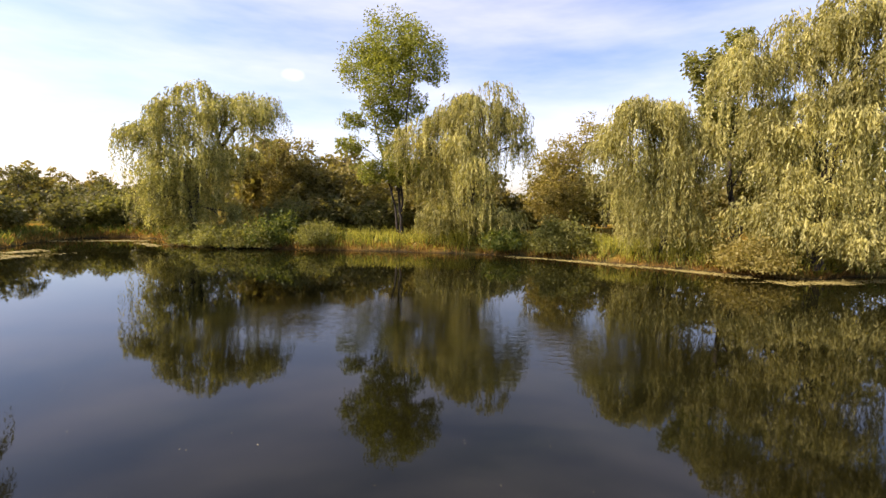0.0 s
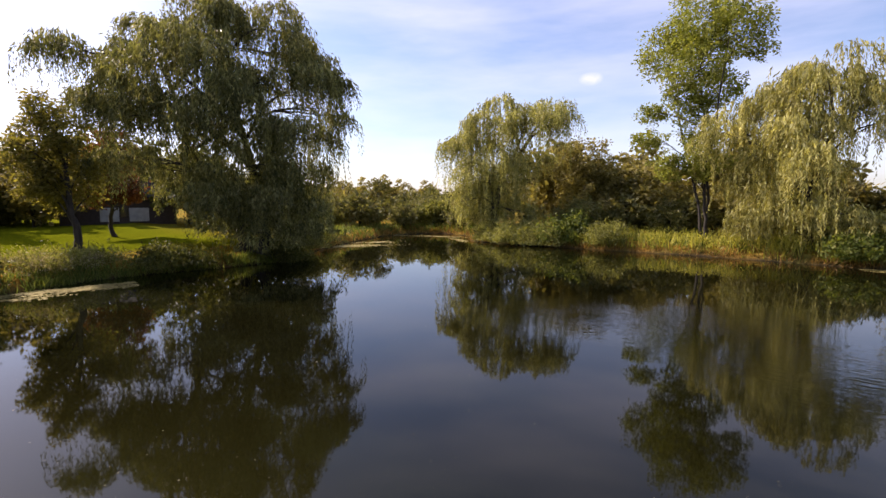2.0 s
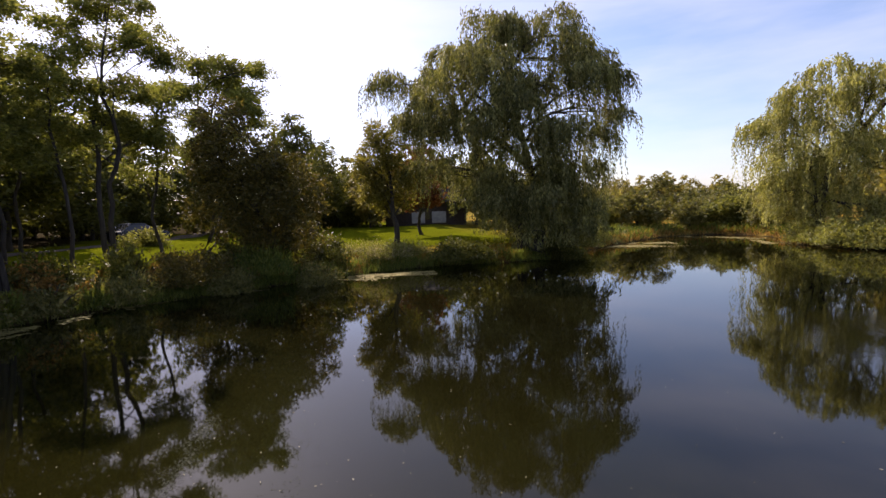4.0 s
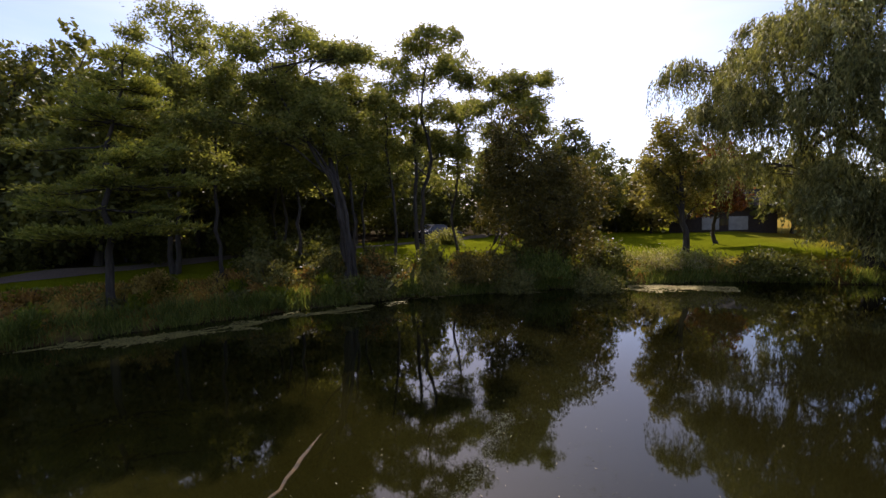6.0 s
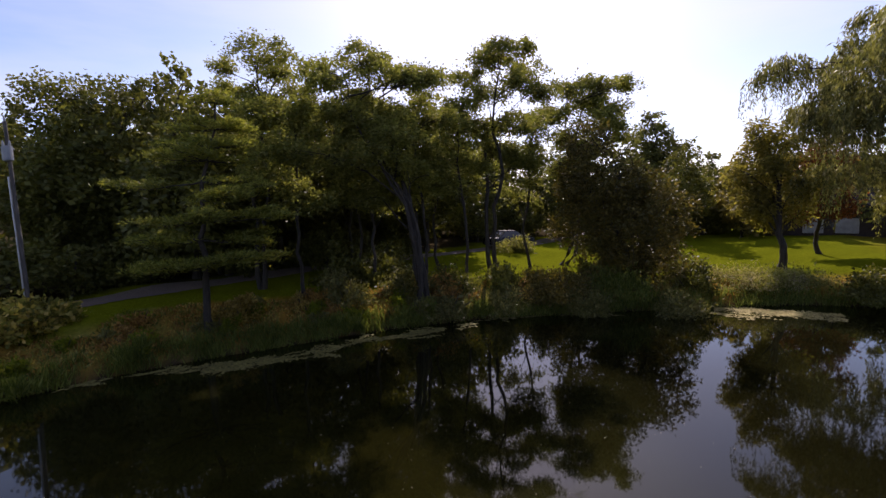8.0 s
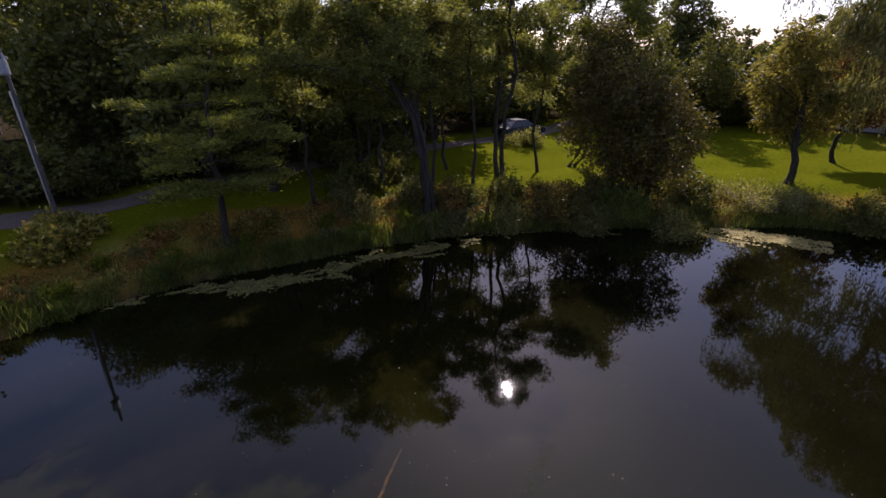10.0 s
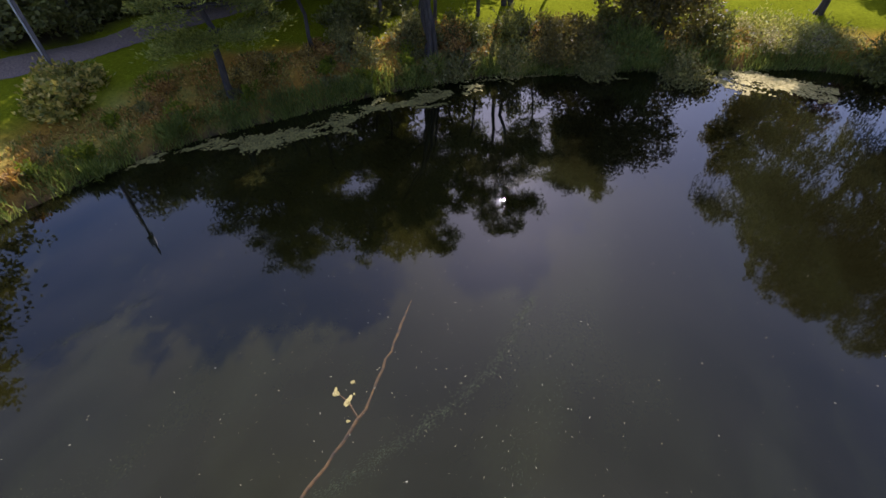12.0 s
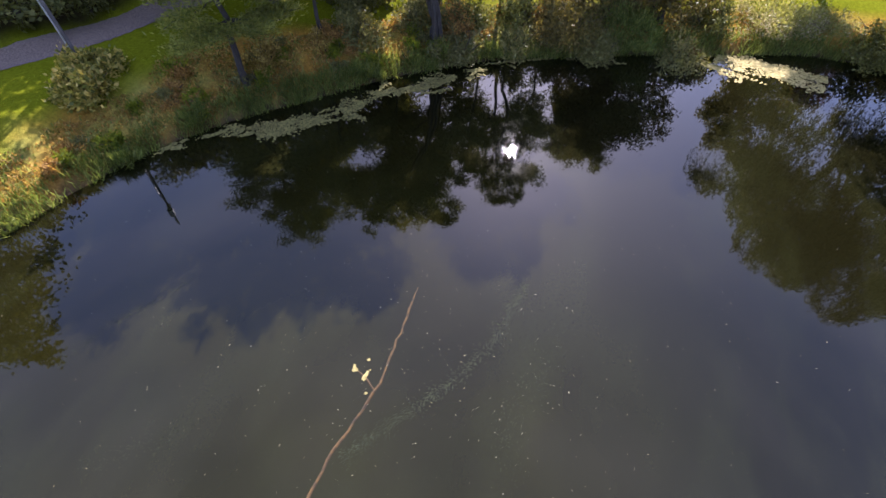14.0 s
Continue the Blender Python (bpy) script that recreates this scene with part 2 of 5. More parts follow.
PALE_LEAF = leaf_mat("fallen_leaf", (0.16, 0.14, 0.07), (0.36, 0.32, 0.2), (0.58, 0.54, 0.4), 0.1, 1.0)
LOG = plain_mat("sunken_log", (0.009, 0.006, 0.001), (0.085, 0.043, 0.004), 7.0, 0.9, 0.0, 0.6)
WHITE = plain_mat("white_paint", (0.62, 0.62, 0.60), (0.78, 0.78, 0.76), 2.0, 0.6)
# about half as bright as the plain white, so the doors stand out less
GREY_WHITE = plain_mat("grey_white_paint", (0.30, 0.30, 0.29), (0.46, 0.46, 0.44), 2.0, 0.7)
SIDING = plain_mat("dark_siding", (0.035, 0.025, 0.021), (0.06, 0.042, 0.035), 4.0, 0.8)
ROOF = plain_mat("dark_roof", (0.020, 0.015, 0.013), (0.034, 0.026, 0.022), 6.0, 0.9)
GALV = plain_mat("galvanised_steel", (0.42, 0.43, 0.45), (0.6, 0.6, 0.62), 5.0, 0.42, 0.85)
GREY_PAINT = plain_mat("grey_enamel", (0.22, 0.23, 0.24), (0.30, 0.31, 0.32), 3.0, 0.45)
CAR_PAINT = plain_mat("dark_car_paint", (0.012, 0.014, 0.018), (0.018, 0.02, 0.026), 2.0, 0.25)
GLASS = plain_mat("dark_glass", (0.02, 0.022, 0.025), (0.03, 0.032, 0.035), 2.0, 0.06)
RUBBER = plain_mat("rubber", (0.015, 0.015, 0.015), (0.03, 0.03, 0.03), 6.0, 0.9)


# ---- geometry helpers ----
def np_mesh(name, verts, quads, mat, smooth=False):
    me = bpy.data.meshes.new(name)
    verts, quads = np.asarray(verts, np.float32), np.asarray(quads, np.int32)
    me.vertices.add(len(verts))
    me.vertices.foreach_set("co", verts.ravel())
    me.loops.add(quads.size)
    me.loops.foreach_set("vertex_index", quads.ravel())
    me.polygons.add(len(quads))
    me.polygons.foreach_set("loop_start", np.arange(0, quads.size, quads.shape[1], dtype=np.int32))
    me.polygons.foreach_set("use_smooth", np.full(len(quads), smooth))
    me.materials.append(mat)
    me.update(calc_edges=True)
    return me


def unit(v):
    return v / np.maximum(np.linalg.norm(v, axis=1, keepdims=True), 1e-6)


def leaf_mesh(name, p, axis, length, width, mat, rng, flat=0.0):
    """One diamond blade per row: p its foot, axis its direction."""
    k = len(p)
    axis = unit(axis)
    ref = rng.normal(size=(k, 3))
    if flat:
        ref = ref * (1 - flat) + np.cross(axis, np.array([0, 0, 1.0])) * flat * 3
    side = unit(ref - axis * np.sum(ref * axis, axis=1, keepdims=True)) * (width / 2)[:, None]
    tip, mid = axis * length[:, None], axis * (length * 0.45)[:, None]
    v = np.stack([p, p + mid + side, p + tip, p + mid - side], 1).reshape(-1, 3)
    return np_mesh(name, v, np.arange(4 * k).reshape(k, 4), mat)


def tubes(name, paths, mat, sides=7):
    """Tapered tubes: paths are (points, radii)."""
    vs, qs, o = [], [], 0
    for pts, rad in paths:
        pts, rad = np.asarray(pts, float), np.asarray(rad, float)
        tan = unit(np.gradient(pts, axis=0))
        ref = np.where(abs(tan[:, 2:3]) > 0.9, np.array([[1.0, 0, 0]]), np.array([[0, 0, 1.0]]))
        a = unit(np.cross(tan, ref))
        c = np.cross(tan, a)
        ang = np.linspace(0, 2 * np.pi, sides, endpoint=False)
        ring = pts[:, None] + rad[:, None, None] * (np.cos(ang)[None, :, None] * a[:, None] + np.sin(ang)[None, :, None] * c[:, None])
        vs.append(ring.reshape(-1, 3))
        i, j = np.meshgrid(np.arange(len(pts) - 1), np.arange(sides), indexing="ij")
        j2 = (j + 1) % sides
        qs.append(np.stack([i * sides + j, i * sides + j2, (i + 1) * sides + j2, (i + 1) * sides + j], -1).reshape(-1, 4) + o)
        o += len(pts) * sides
    return np_mesh(name, np.concatenate(vs), np.concatenate(qs), mat, True)


def thing(name, x, y, z, rz=0.0):
    ob = new(name)
    ob.matrix_world = pose(x, y, z, 0, 0, rz)
    ob.empty_display_size = 0.3
    return ob


def part_of(name, mesh, parent, label=""):
    ob = new(name, mesh)
    ob.parent = parent
    return tagged(ob, label) if label else ob


def part(name, bm, material, parent, label=""):
    me = bpy.data.meshes.new(name)
    bm.to_mesh(me)
    bm.free()
    me.materials.append(material)
    return part_of(name, me, parent, label)


def box_bm(x0, y0, z0, x1, y1, z1, bevel=0.02):
    bm = bmesh.new()
    bmesh.ops.create_cube(bm, size=1.0)
    for v in bm.verts:
        v.co = Vector(((x0 + x1) / 2 + v.co.x * (x1 - x0), (y0 + y1) / 2 + v.co.y * (y1 - y0), (z0 + z1) / 2 + v.co.z * (z1 - z0)))
    if bevel:
        bmesh.ops.bevel(bm, geom=bm.edges[:], offset=bevel, segments=2, affect="EDGES")
    return bm


# ---- the pond's outline and the lie of the land ----
SHORE = [(28, 30), (22, 28.6), (16, 32.2), (10.5, 36.2), (5.5, 38.6), (-3, 40.4), (-13, 41.0), (-21, 41.5), (-25.5, 43.5),
         (-28, 48), (-34, 50), (-37, 44), (-33.5, 34), (-30.5, 27), (-27, 21), (-27.5, 16), (-28.3, 11), (-26.8, 6), (-25.6, 2), (-24.3, -1.5),
         (-22.9, -4.8), (-19.7, -9.2), (-17.0, -11.9), (-14.5, -14.4), (-11, -16.8), (-6, -18.4), (1, -20), (12, -22), (25, -18), (36, -6), (38, 12), (34, 25)]


def smooth_ring(pts, per=6):
    p = np.array(pts, float)
    out = []
    for i in range(len(p)):
        a, b, c, d = p[i - 1], p[i], p[(i + 1) % len(p)], p[(i + 2) % len(p)]
        for u in np.linspace(0, 1, per, endpoint=False):
            out.append(0.5 * (2 * b + (c - a) * u + (2 * a - 5 * b + 4 * c - d) * u * u + (3 * b - a - 3 * c + d) * u ** 3))
    return np.array(out)


RING = smooth_ring(SHORE)


def shore_dist(x, y):
    """Metres from the water's edge, negative over the water."""
    x, y = np.atleast_1d(np.asarray(x, float)), np.atleast_1d(np.asarray(y, float))
    best, inside = np.full(x.shape, 1e9), np.zeros(x.shape, bool)
    for a, b in zip(RING, np.roll(RING, -1, axis=0)):
        e = b - a
        u = np.clip(((x - a[0]) * e[0] + (y - a[1]) * e[1]) / (e @ e), 0, 1)
        best = np.minimum(best, np.hypot(x - a[0] - u * e[0], y - a[1] - u * e[1]))
        cross = (a[1] > y) != (b[1] > y)
        if abs(e[1]) > 1e-9:
            inside ^= cross & (x < a[0] + (y - a[1]) * e[0] / e[1])
    return np.where(inside, -best, best)


def ease(v, a, b):
    u = np.clip((v - a) / (b - a), 0, 1)
    return u * u * (3 - 2 * u)


def land(x, y, sd=None):
    """Height of the ground."""
    x, y = np.atleast_1d(np.asarray(x, float)), np.atleast_1d(np.asarray(y, float))
    sd = shore_dist(x, y) if sd is None else sd
    west = ease(-x - 0.2 * y, 8, 20) * (1 - ease(y, 20, 34)) + (1 - ease(y, -22, -8)) * (1 - ease(-x - 0.2 * y, 8, 20))
    top = 0.85 + 0.45 * np.clip(west, 0, 1)
    z = np.where(sd < 0, np.maximum(sd * 0.5, -1.2), 0.55 * ease(sd, 0, 1.0) + (top - 0.55) * ease(sd, 0.5, 5.0) + 0.6 * ease(sd, 5.0, 20.0))
    wav = 0.10 * np.sin(x * 0.55 + 1.3) * np.sin(y * 0.47) + 0.05 * np.sin(x * 1.7 + y * 1.1)
    far = 6.0 * ease(np.hypot(x, y), 110, 600)
    return z + wav * ease(sd, 0.3, 3) + far


def ground_z(x, y):
    return float(land(x, y)[0])


def axis_steps(centre, near, far, count):
    u = np.linspace(-1, 1, count)
    return centre + near * u + (far - near) * np.sign(u) * abs(u) ** 9


def build_ground():
    xs, ys = axis_steps(-6, 75, 2400, 251), axis_steps(10, 75, 2400, 251)
    gx, gy = np.meshgrid(xs, ys)
    x, y = gx.ravel(), gy.ravel()
    sd = shore_dist(x, y)
    z = land(x, y, sd)
    k = len(xs)
    i, j = np.meshgrid(np.arange(k - 1), np.arange(k - 1), indexing="ij")
    q = np.stack([i * k + j, i * k + j + 1, (i + 1) * k + j + 1, (i + 1) * k + j], -1).reshape(-1, 4)
    me = np_mesh("ground", np.stack([x, y, z], 1), q, GROUND, True)
    lawn = ease(sd + 0.5 * np.sin(x * 0.9 + y * 0.5) + 0.3 * np.sin(x * 2.3 - y), 2.3 + 1.6 * ease(-x, 13, 17) * (1 - ease(-x, 19, 23)), 4.0 + 1.6 * ease(-x, 13, 17) * (1 - ease(-x, 19, 23))) * np.clip(ease(-x, 10, 16) * (1 - ease(y, 18, 30)) + (1 - ease(y, -20, -14)), 0, 1) * (1 - ease(np.hypot(x, y), 75, 95))
    mud = 1 - ease(sd, 0.1, 0.7)
    # darker brown ground under the trees south of the drive
    woods = ease(-(x + 14.4) * 0.52 - (y + 26.6) * 0.854 + 0.4 * np.sin(x * 1.3) + 0.3 * np.sin(x * 3.1 + y), 0.3, 1.6) * ease(-x, 6, 12)
    col = me.color_attributes.new("zone", "FLOAT_COLOR", "POINT")
    col.data.foreach_set("color", np.stack([lawn, mud, woods, np.ones_like(sd)], 1).astype(np.float32).ravel())
    tagged(new("ground", me), "mown lawn and rough grassy banks round the pond", "ground", kind="structure")


build_ground()
wx, wy = np.meshgrid(np.linspace(-60, 60, 41), np.linspace(-50, 70, 41))
wi, wj = np.meshgrid(np.arange(40), np.arange(40), indexing="ij")
tagged(new("water", np_mesh("water", np.stack([wx.ravel(), wy.ravel(), np.zeros(wx.size)], 1),
       np.stack([wi * 41 + wj, wi * 41 + wj + 1, (wi + 1) * 41 + wj + 1, (wi + 1) * 41 + wj], -1).reshape(-1, 4), WATER, True)),
       "still dark olive pond water mirroring the trees", "pond", kind="structure")


def ribbon(name, pts, width, lift, mat):
    rng = np.random.default_rng(9)
    p = smooth_ring(pts, 30)[: 30 * (len(pts) - 1)]
    t = unit(np.gradient(p, axis=0))
    side = np.stack([-t[:, 1], t[:, 0]], 1)
    cols = np.linspace(-0.5, 0.5, 7)
    xy = p[:, None] + side[:, None] * cols[None, :, None] * width
    xy = xy + side[:, None] * ((rng.normal(size=(len(p), 7)) * 0.035 + 0.08 * np.sin(p[:, :1] * 1.1)) * (abs(cols) > 0.45))[..., None]
    z = land(xy[..., 0].ravel(), xy[..., 1].ravel()) + lift
    v = np.concatenate([xy.reshape(-1, 2), z[:, None]], 1)
    i, j = np.meshgrid(np.arange(len(p) - 1), np.arange(6), indexing="ij")
    q = np.stack([i * 7 + j, i * 7 + j + 1, (i + 1) * 7 + j + 1, (i + 1) * 7 + j], -1).reshape(-1, 4)
    return new(name, np_mesh(name, v, q, mat, True))


tagged(ribbon("driveway", [(2, -35), (-6, -30), (-13.7, -25.8), (-18.5, -23.0), (-25.5, -19.4), (-33.0, -14.2), (-38.5, -9.3), (-43, -5.2), (-54, -1), (-70, 3)], 2.1, 0.025, GRAVEL),
       "pale grey gravel driveway through the lawn", "driveway", kind="structure")


# ---- trees ----
def limb_path(a, b, rng, bow=0.12, sag=0.0, steps=7):
    a, b = np.asarray(a, float), np.asarray(b, float)
    u = np.linspace(0, 1, steps)[:, None]
    span = np.linalg.norm(b - a)
    off = rng.normal(size=3) * bow * span
    off[2] = abs(off[2]) * 0.5 + sag * span
    return a + (b - a) * u + off * (np.sin(np.pi * u)) + rng.normal(size=(steps, 3)) * span * 0.012


def tree(name, spot, lobes, kind, leaf, bark, label, category="tree", trunk_r=0.25, fork=0.28, leaves=26000, size=(0.26, 0.06), seed=1, stems=1, lean=0.0, group="", turn=None, fill=0, twigs=5, hang=(1.2, 3.6, 0.4), wild=0.26):
    """A tree out of crown lobes (right, away, height, half width, half height, lowest hang), as it stands seen from the pond."""
    rng = np.random.default_rng(seed)
    bx, by = spot
    bz = ground_z(bx, by) - 0.08
    root = thing(name, bx, by, bz, math.degrees(math.atan2(by, bx)) - 90 if turn is None else turn)
    lobes = [(a, b, max(c - bz, 0.3), d, e, max(f - bz, 0.05)) for a, b, c, d, e, f in lobes]
    for _ in range(fill):
        p, q = lobes[rng.integers(len(lobes))], lobes[rng.integers(len(lobes))]
        w, low = rng.uniform(0.25, 0.75), rng.uniform(0.42, 0.95)
        lobes.append((p[0] * w + q[0] * (1 - w), (p[1] + q[1]) * 0.5 + rng.normal() * 0.9, max((p[2] * w + q[2] * (1 - w)) * low, 2.2), (p[3] + q[3]) * 0.5, (p[4] + q[4]) * 0.5, 0.1))
    top = max(c + e for a, b, c, d, e, f in lobes)
    fz = top * fork
    for s in range(stems):
        ox, oy = (0.0, 0.0) if stems == 1 else (0.35 * trunk_r * 6 * math.cos(s * 2.4), 0.35 * trunk_r * 6 * math.sin(s * 2.4))
        mine = lobes[s::stems]
        cx = np.mean([a for a, *_ in mine]) * 0.30 + lean
        hi = max(mine, key=lambda q: q[2])
        knee = np.array([ox + cx, oy, fz])
        up = limb_path((ox * 0.5, oy * 0.5, 0), knee, rng, 0.05)
        pts = np.concatenate([up, limb_path(knee, (hi[0], hi[1], hi[2] + hi[4] * 0.4), rng, 0.06)[1:]])
        rr = trunk_r / math.sqrt(stems) * np.concatenate([[1.5, 1.12], np.linspace(1.0, 0.85, 5), np.linspace(0.75, 0.12, 6)])
        part_of("trunk", tubes("trunk", [(pts, rr)], bark, 9), root)
        for a, b, c, d, e, f in mine:
            low = min(max(c - e - 0.25 * abs(a) - 0.4, fz * 0.7), hi[2])
            start = pts[np.argmin(abs(pts[:, 2] - low))]
            end = (a * 0.85, b * 0.85, c + e * 0.1)
            main = limb_path(start, end, rng, 0.08, 0.16 if kind == "willow" else 0.03)
            r0 = trunk_r * (0.34 if stems == 1 else 0.24)
            paths = [(main, np.linspace(r0, r0 * 0.25, 7))]
            for _ in range(twigs):
                v = unit(rng.normal(size=(1, 3)))[0] * np.array([d, d, e]) * 0.7
                v[2] = v[2] * 0.5 if kind == "willow" else v[2]
                paths.append((limb_path(main[rng.integers(3, 7)], np.array((a, b, c)) + v, rng, 0.1), np.linspace(r0 * 0.35, 0.012, 7)))
            part_of("limb", tubes("limb", paths, bark, 4), root)
    area = np.array([d * (d + e) * (1.0 + (0.5 * max(c - f, 0) / max(e, 0.5) if kind == "willow" else 0)) for a, b, c, d, e, f in lobes])
    share = (leaves * area / area.sum()).astype(int)
    P, A, S = [], [], []
    for (a, b, c, d, e, f), k in zip(lobes, share):
        ctr, rad = np.array((a, b, c)), np.array((d, d * 0.9, e))
        if kind == "locust":
            # domed pads of leaflets with air between them, the outermost small and ragged
            pads = max(int(6 + 3.6 * d), 7)
            for j in range(pads):
                v = unit(rng.normal(size=(1, 3)))[0]
                v[2] = v[2] * 0.8 + 0.15
                stray = rng.uniform() < 0.22
                p0 = ctr + v * rad * (rng.uniform(1.05, 1.35) if stray else rng.uniform(0.35, 1.0))
                pr = rng.uniform(0.30, 0.52) * min(max(d, 0.8), 1.7) * (0.6 if stray else 1.0)
                m = int(k / pads * (0.45 if stray else 1.15))
                ang, u = rng.uniform(0, 2 * np.pi, m), rng.uniform(0, 1, m) ** 0.55
                edge = pr * (1 + 0.28 * np.sin(ang * 3 + rng.uniform(0, 6)) + 0.2 * np.sin(ang * 7 + rng.uniform(0, 6)))
                g = np.stack([np.cos(ang) * edge * u, np.sin(ang) * edge * u, pr * 0.5 * (1 - u * u) + rng.normal(size=m) * 0.13 - 0.12 * u], 1)
                loose = rng.uniform(size=m) < 0.25
                g[loose] *= rng.uniform(0.9, 1.7, (int(loose.sum()), 1))
                tilt = rng.normal(size=2) * 0.25
                g[:, 2] += g[:, 0] * tilt[0] + g[:, 1] * tilt[1]
                P.append(p0 + g)
                A.append(rng.normal(size=(m, 3)) * np.array((1, 1, 0.45)) + unit(g) * 0.5 + np.array((0, 0, -0.15)))
                S.append(rng.uniform(0.6, 1.4, m))
        elif kind == "willow":
            tufts = []
            for _ in range(9):
                v = unit(rng.normal(size=(1, 3)))[0]
                v[2] = abs(v[2]) * 1.1 - 0.3
                tufts.append((ctr + v * rad * rng.uniform(0.55, 1.02), rng.uniform(0.28, 0.5), np.array((v[0], v[1], 0.0))))
            done = 0
            while done < k:
                t0, tr, out = tufts[rng.integers(9)]
                w = unit(rng.normal(size=(1, 3)))[0]
                w[2] = abs(w[2])
                p0 = t0 + w * rad * tr
                room = max(p0[2] - f, 0.5)
                drop = min(room * rng.uniform(0.55, 1.0), rng.uniform(hang[0], hang[1]) if rng.uniform() > hang[2] else 9.0)
                for _ in range(3):
                    fall = drop * rng.uniform(0.75, 1.05)
                    m = max(int(fall / 0.14), 5)
                    s = np.linspace(0.02, 1, m) * fall
                    way = out * 0.6 + np.array((w[0], w[1], 0.0)) * 0.7
                    sway = rng.normal(size=2) * 0.10
                    spread = rng.normal(size=3) * np.array((0.19, 0.19, 0.12)) * (1.15 - 0.75 * s / fall)[:, None]
                    path = p0 + spread + way * (0.5 * (1 - np.exp(-1.2 * s)))[:, None] + rng.normal(size=(m, 3)) * 0.035
                    path[:, :2] += (np.sin(s * 0.9)[:, None] * sway)
                    path[:, 2] += (0.3 if rng.uniform() > 0.14 else 0.75) * (1 - np.exp(-3 * s)) - s
                    P.append(path)
                    A.append(np.array((0, 0, -1.0)) + rng.normal(size=(m, 3)) * wild + way * 0.5 * np.exp(-1.2 * s)[:, None])
                    S.append(rng.uniform(0.7, 1.3, m) * (1 - 0.4 * s / fall))
                    done += m
        else:
            flat = {"broad": (0.24, 0.22), "spruce": (0.3, 0.16)}[kind]
            bunch = max(k // {"broad": 30, "spruce": 34}[kind], 5)
            for _ in range(bunch):
                v = unit(rng.normal(size=(1, 3)))[0]
                if kind != "broad":
                    v[2] *= 0.8
                p0 = ctr + v * rad * rng.uniform(0.3, 1.15) ** 0.6
                m = max(int(k / bunch), 8)
                g = np.clip(rng.normal(size=(m, 3)), -1.6, 1.6) * np.array((flat[0], flat[0], flat[1])) * rng.uniform(0.7, 1.5) * min(max(d / 2.2, 0.75), 1.5)
                P.append(p0 + g)
                A.append(rng.normal(size=(m, 3)) * np.array((1, 1, 0.6)) + np.array((0, 0, -0.3)) + unit(g) * 0.6)
                S.append(rng.uniform(0.65, 1.4, m))
    P, A, S = np.concatenate(P), np.concatenate(A), np.concatenate(S)
    ok = P[:, 2] > 0.12
    P, A, S = P[ok], A[ok], S[ok]
    part_of("crown", leaf_mesh("crown", P, A, size[0] * S, size[1] * S, leaf, rng), root)
    return tagged(root, label, category, group)


tree("willow_tree", (-23.5, 45.2), [(0.4, 0.0, 11.9, 3.6, 2.7, 1.6), (-3.1, 1.1, 9.3, 2.3, 2.2, 0.4), (4.0, -1.6, 11.7, 3.1, 2.6, 5.5), (6.6, 0.5, 12.7, 1.9, 1.5, 9.3), (-0.9, -1.3, 6.9, 3.3, 3.1, 0.1), (2.4, 2.1, 6.5, 3.6, 3.2, 0.5), (-2.4, -0.4, 4.2, 2.1, 2.1, 0.1), (0.1, 1.1, 3.0, 2.9, 1.9, 0.1), (2.5, -1.3, 2.4, 2.3, 1.6, 0.1), (-2.0, 0.2, 2.3, 1.9, 1.5, 0.1)],
     "willow", WILLOW_GREEN, BARK, "full weeping willow with yellow-green hanging leaves by the water", trunk_r=0.36, leaves=64000, size=(0.35, 0.105), seed=101, hang=(0.9, 2.9, 0.2), wild=0.48)
tree("broadleaf_tree", (-16.1, 52.6), [(-0.2, 0.0, 8.4, 2.7, 2.5, 0.1), (1.7, 0.9, 7.0, 1.9, 2.3, 0.1), (-2.4, -1.1, 7.4, 2.0, 2.4, 0.1), (-0.2, 0.8, 4.8, 3.0, 2.7, 0.1)],
     "broad", DULL, BARK, "dull olive rounded tree behind the willow", trunk_r=0.2, leaves=15000, size=(0.28, 0.16), seed=102, fill=2)
tree("poplar_tree", (-3.9, 44.3), [(-0.8, 0.0, 18.4, 2.8, 2.4, 0.1), (-3.1, 1.2, 16.5, 2.6, 2.2, 0.1), (1.3, -1.2, 17.2, 2.3, 2.2, 0.1), (3.2, 0.4, 15.6, 1.0, 0.9, 0.1), (-1.0, -1.0, 14.7, 2.5, 2.2, 0.1), (-4.4, 0.9, 11.5, 1.3, 0.7, 0.1), (-4.5, -0.3, 9.2, 1.4, 0.8, 0.1), (-1.0, 0.6, 10.5, 1.5, 2.3, 0.1), (-0.6, -0.9, 7.2, 1.3, 1.8, 0.1), (0.3, 0.2, 12.8, 1.8, 1.7, 0.1), (-2.1, -0.5, 12.7, 1.5, 1.5, 0.1)],
     "broad", POPLAR, BARK, "tall light green poplar with forked bare stems", trunk_r=0.2, fork=0.2, leaves=34000, size=(0.21, 0.125), seed=103, stems=3, fill=3)
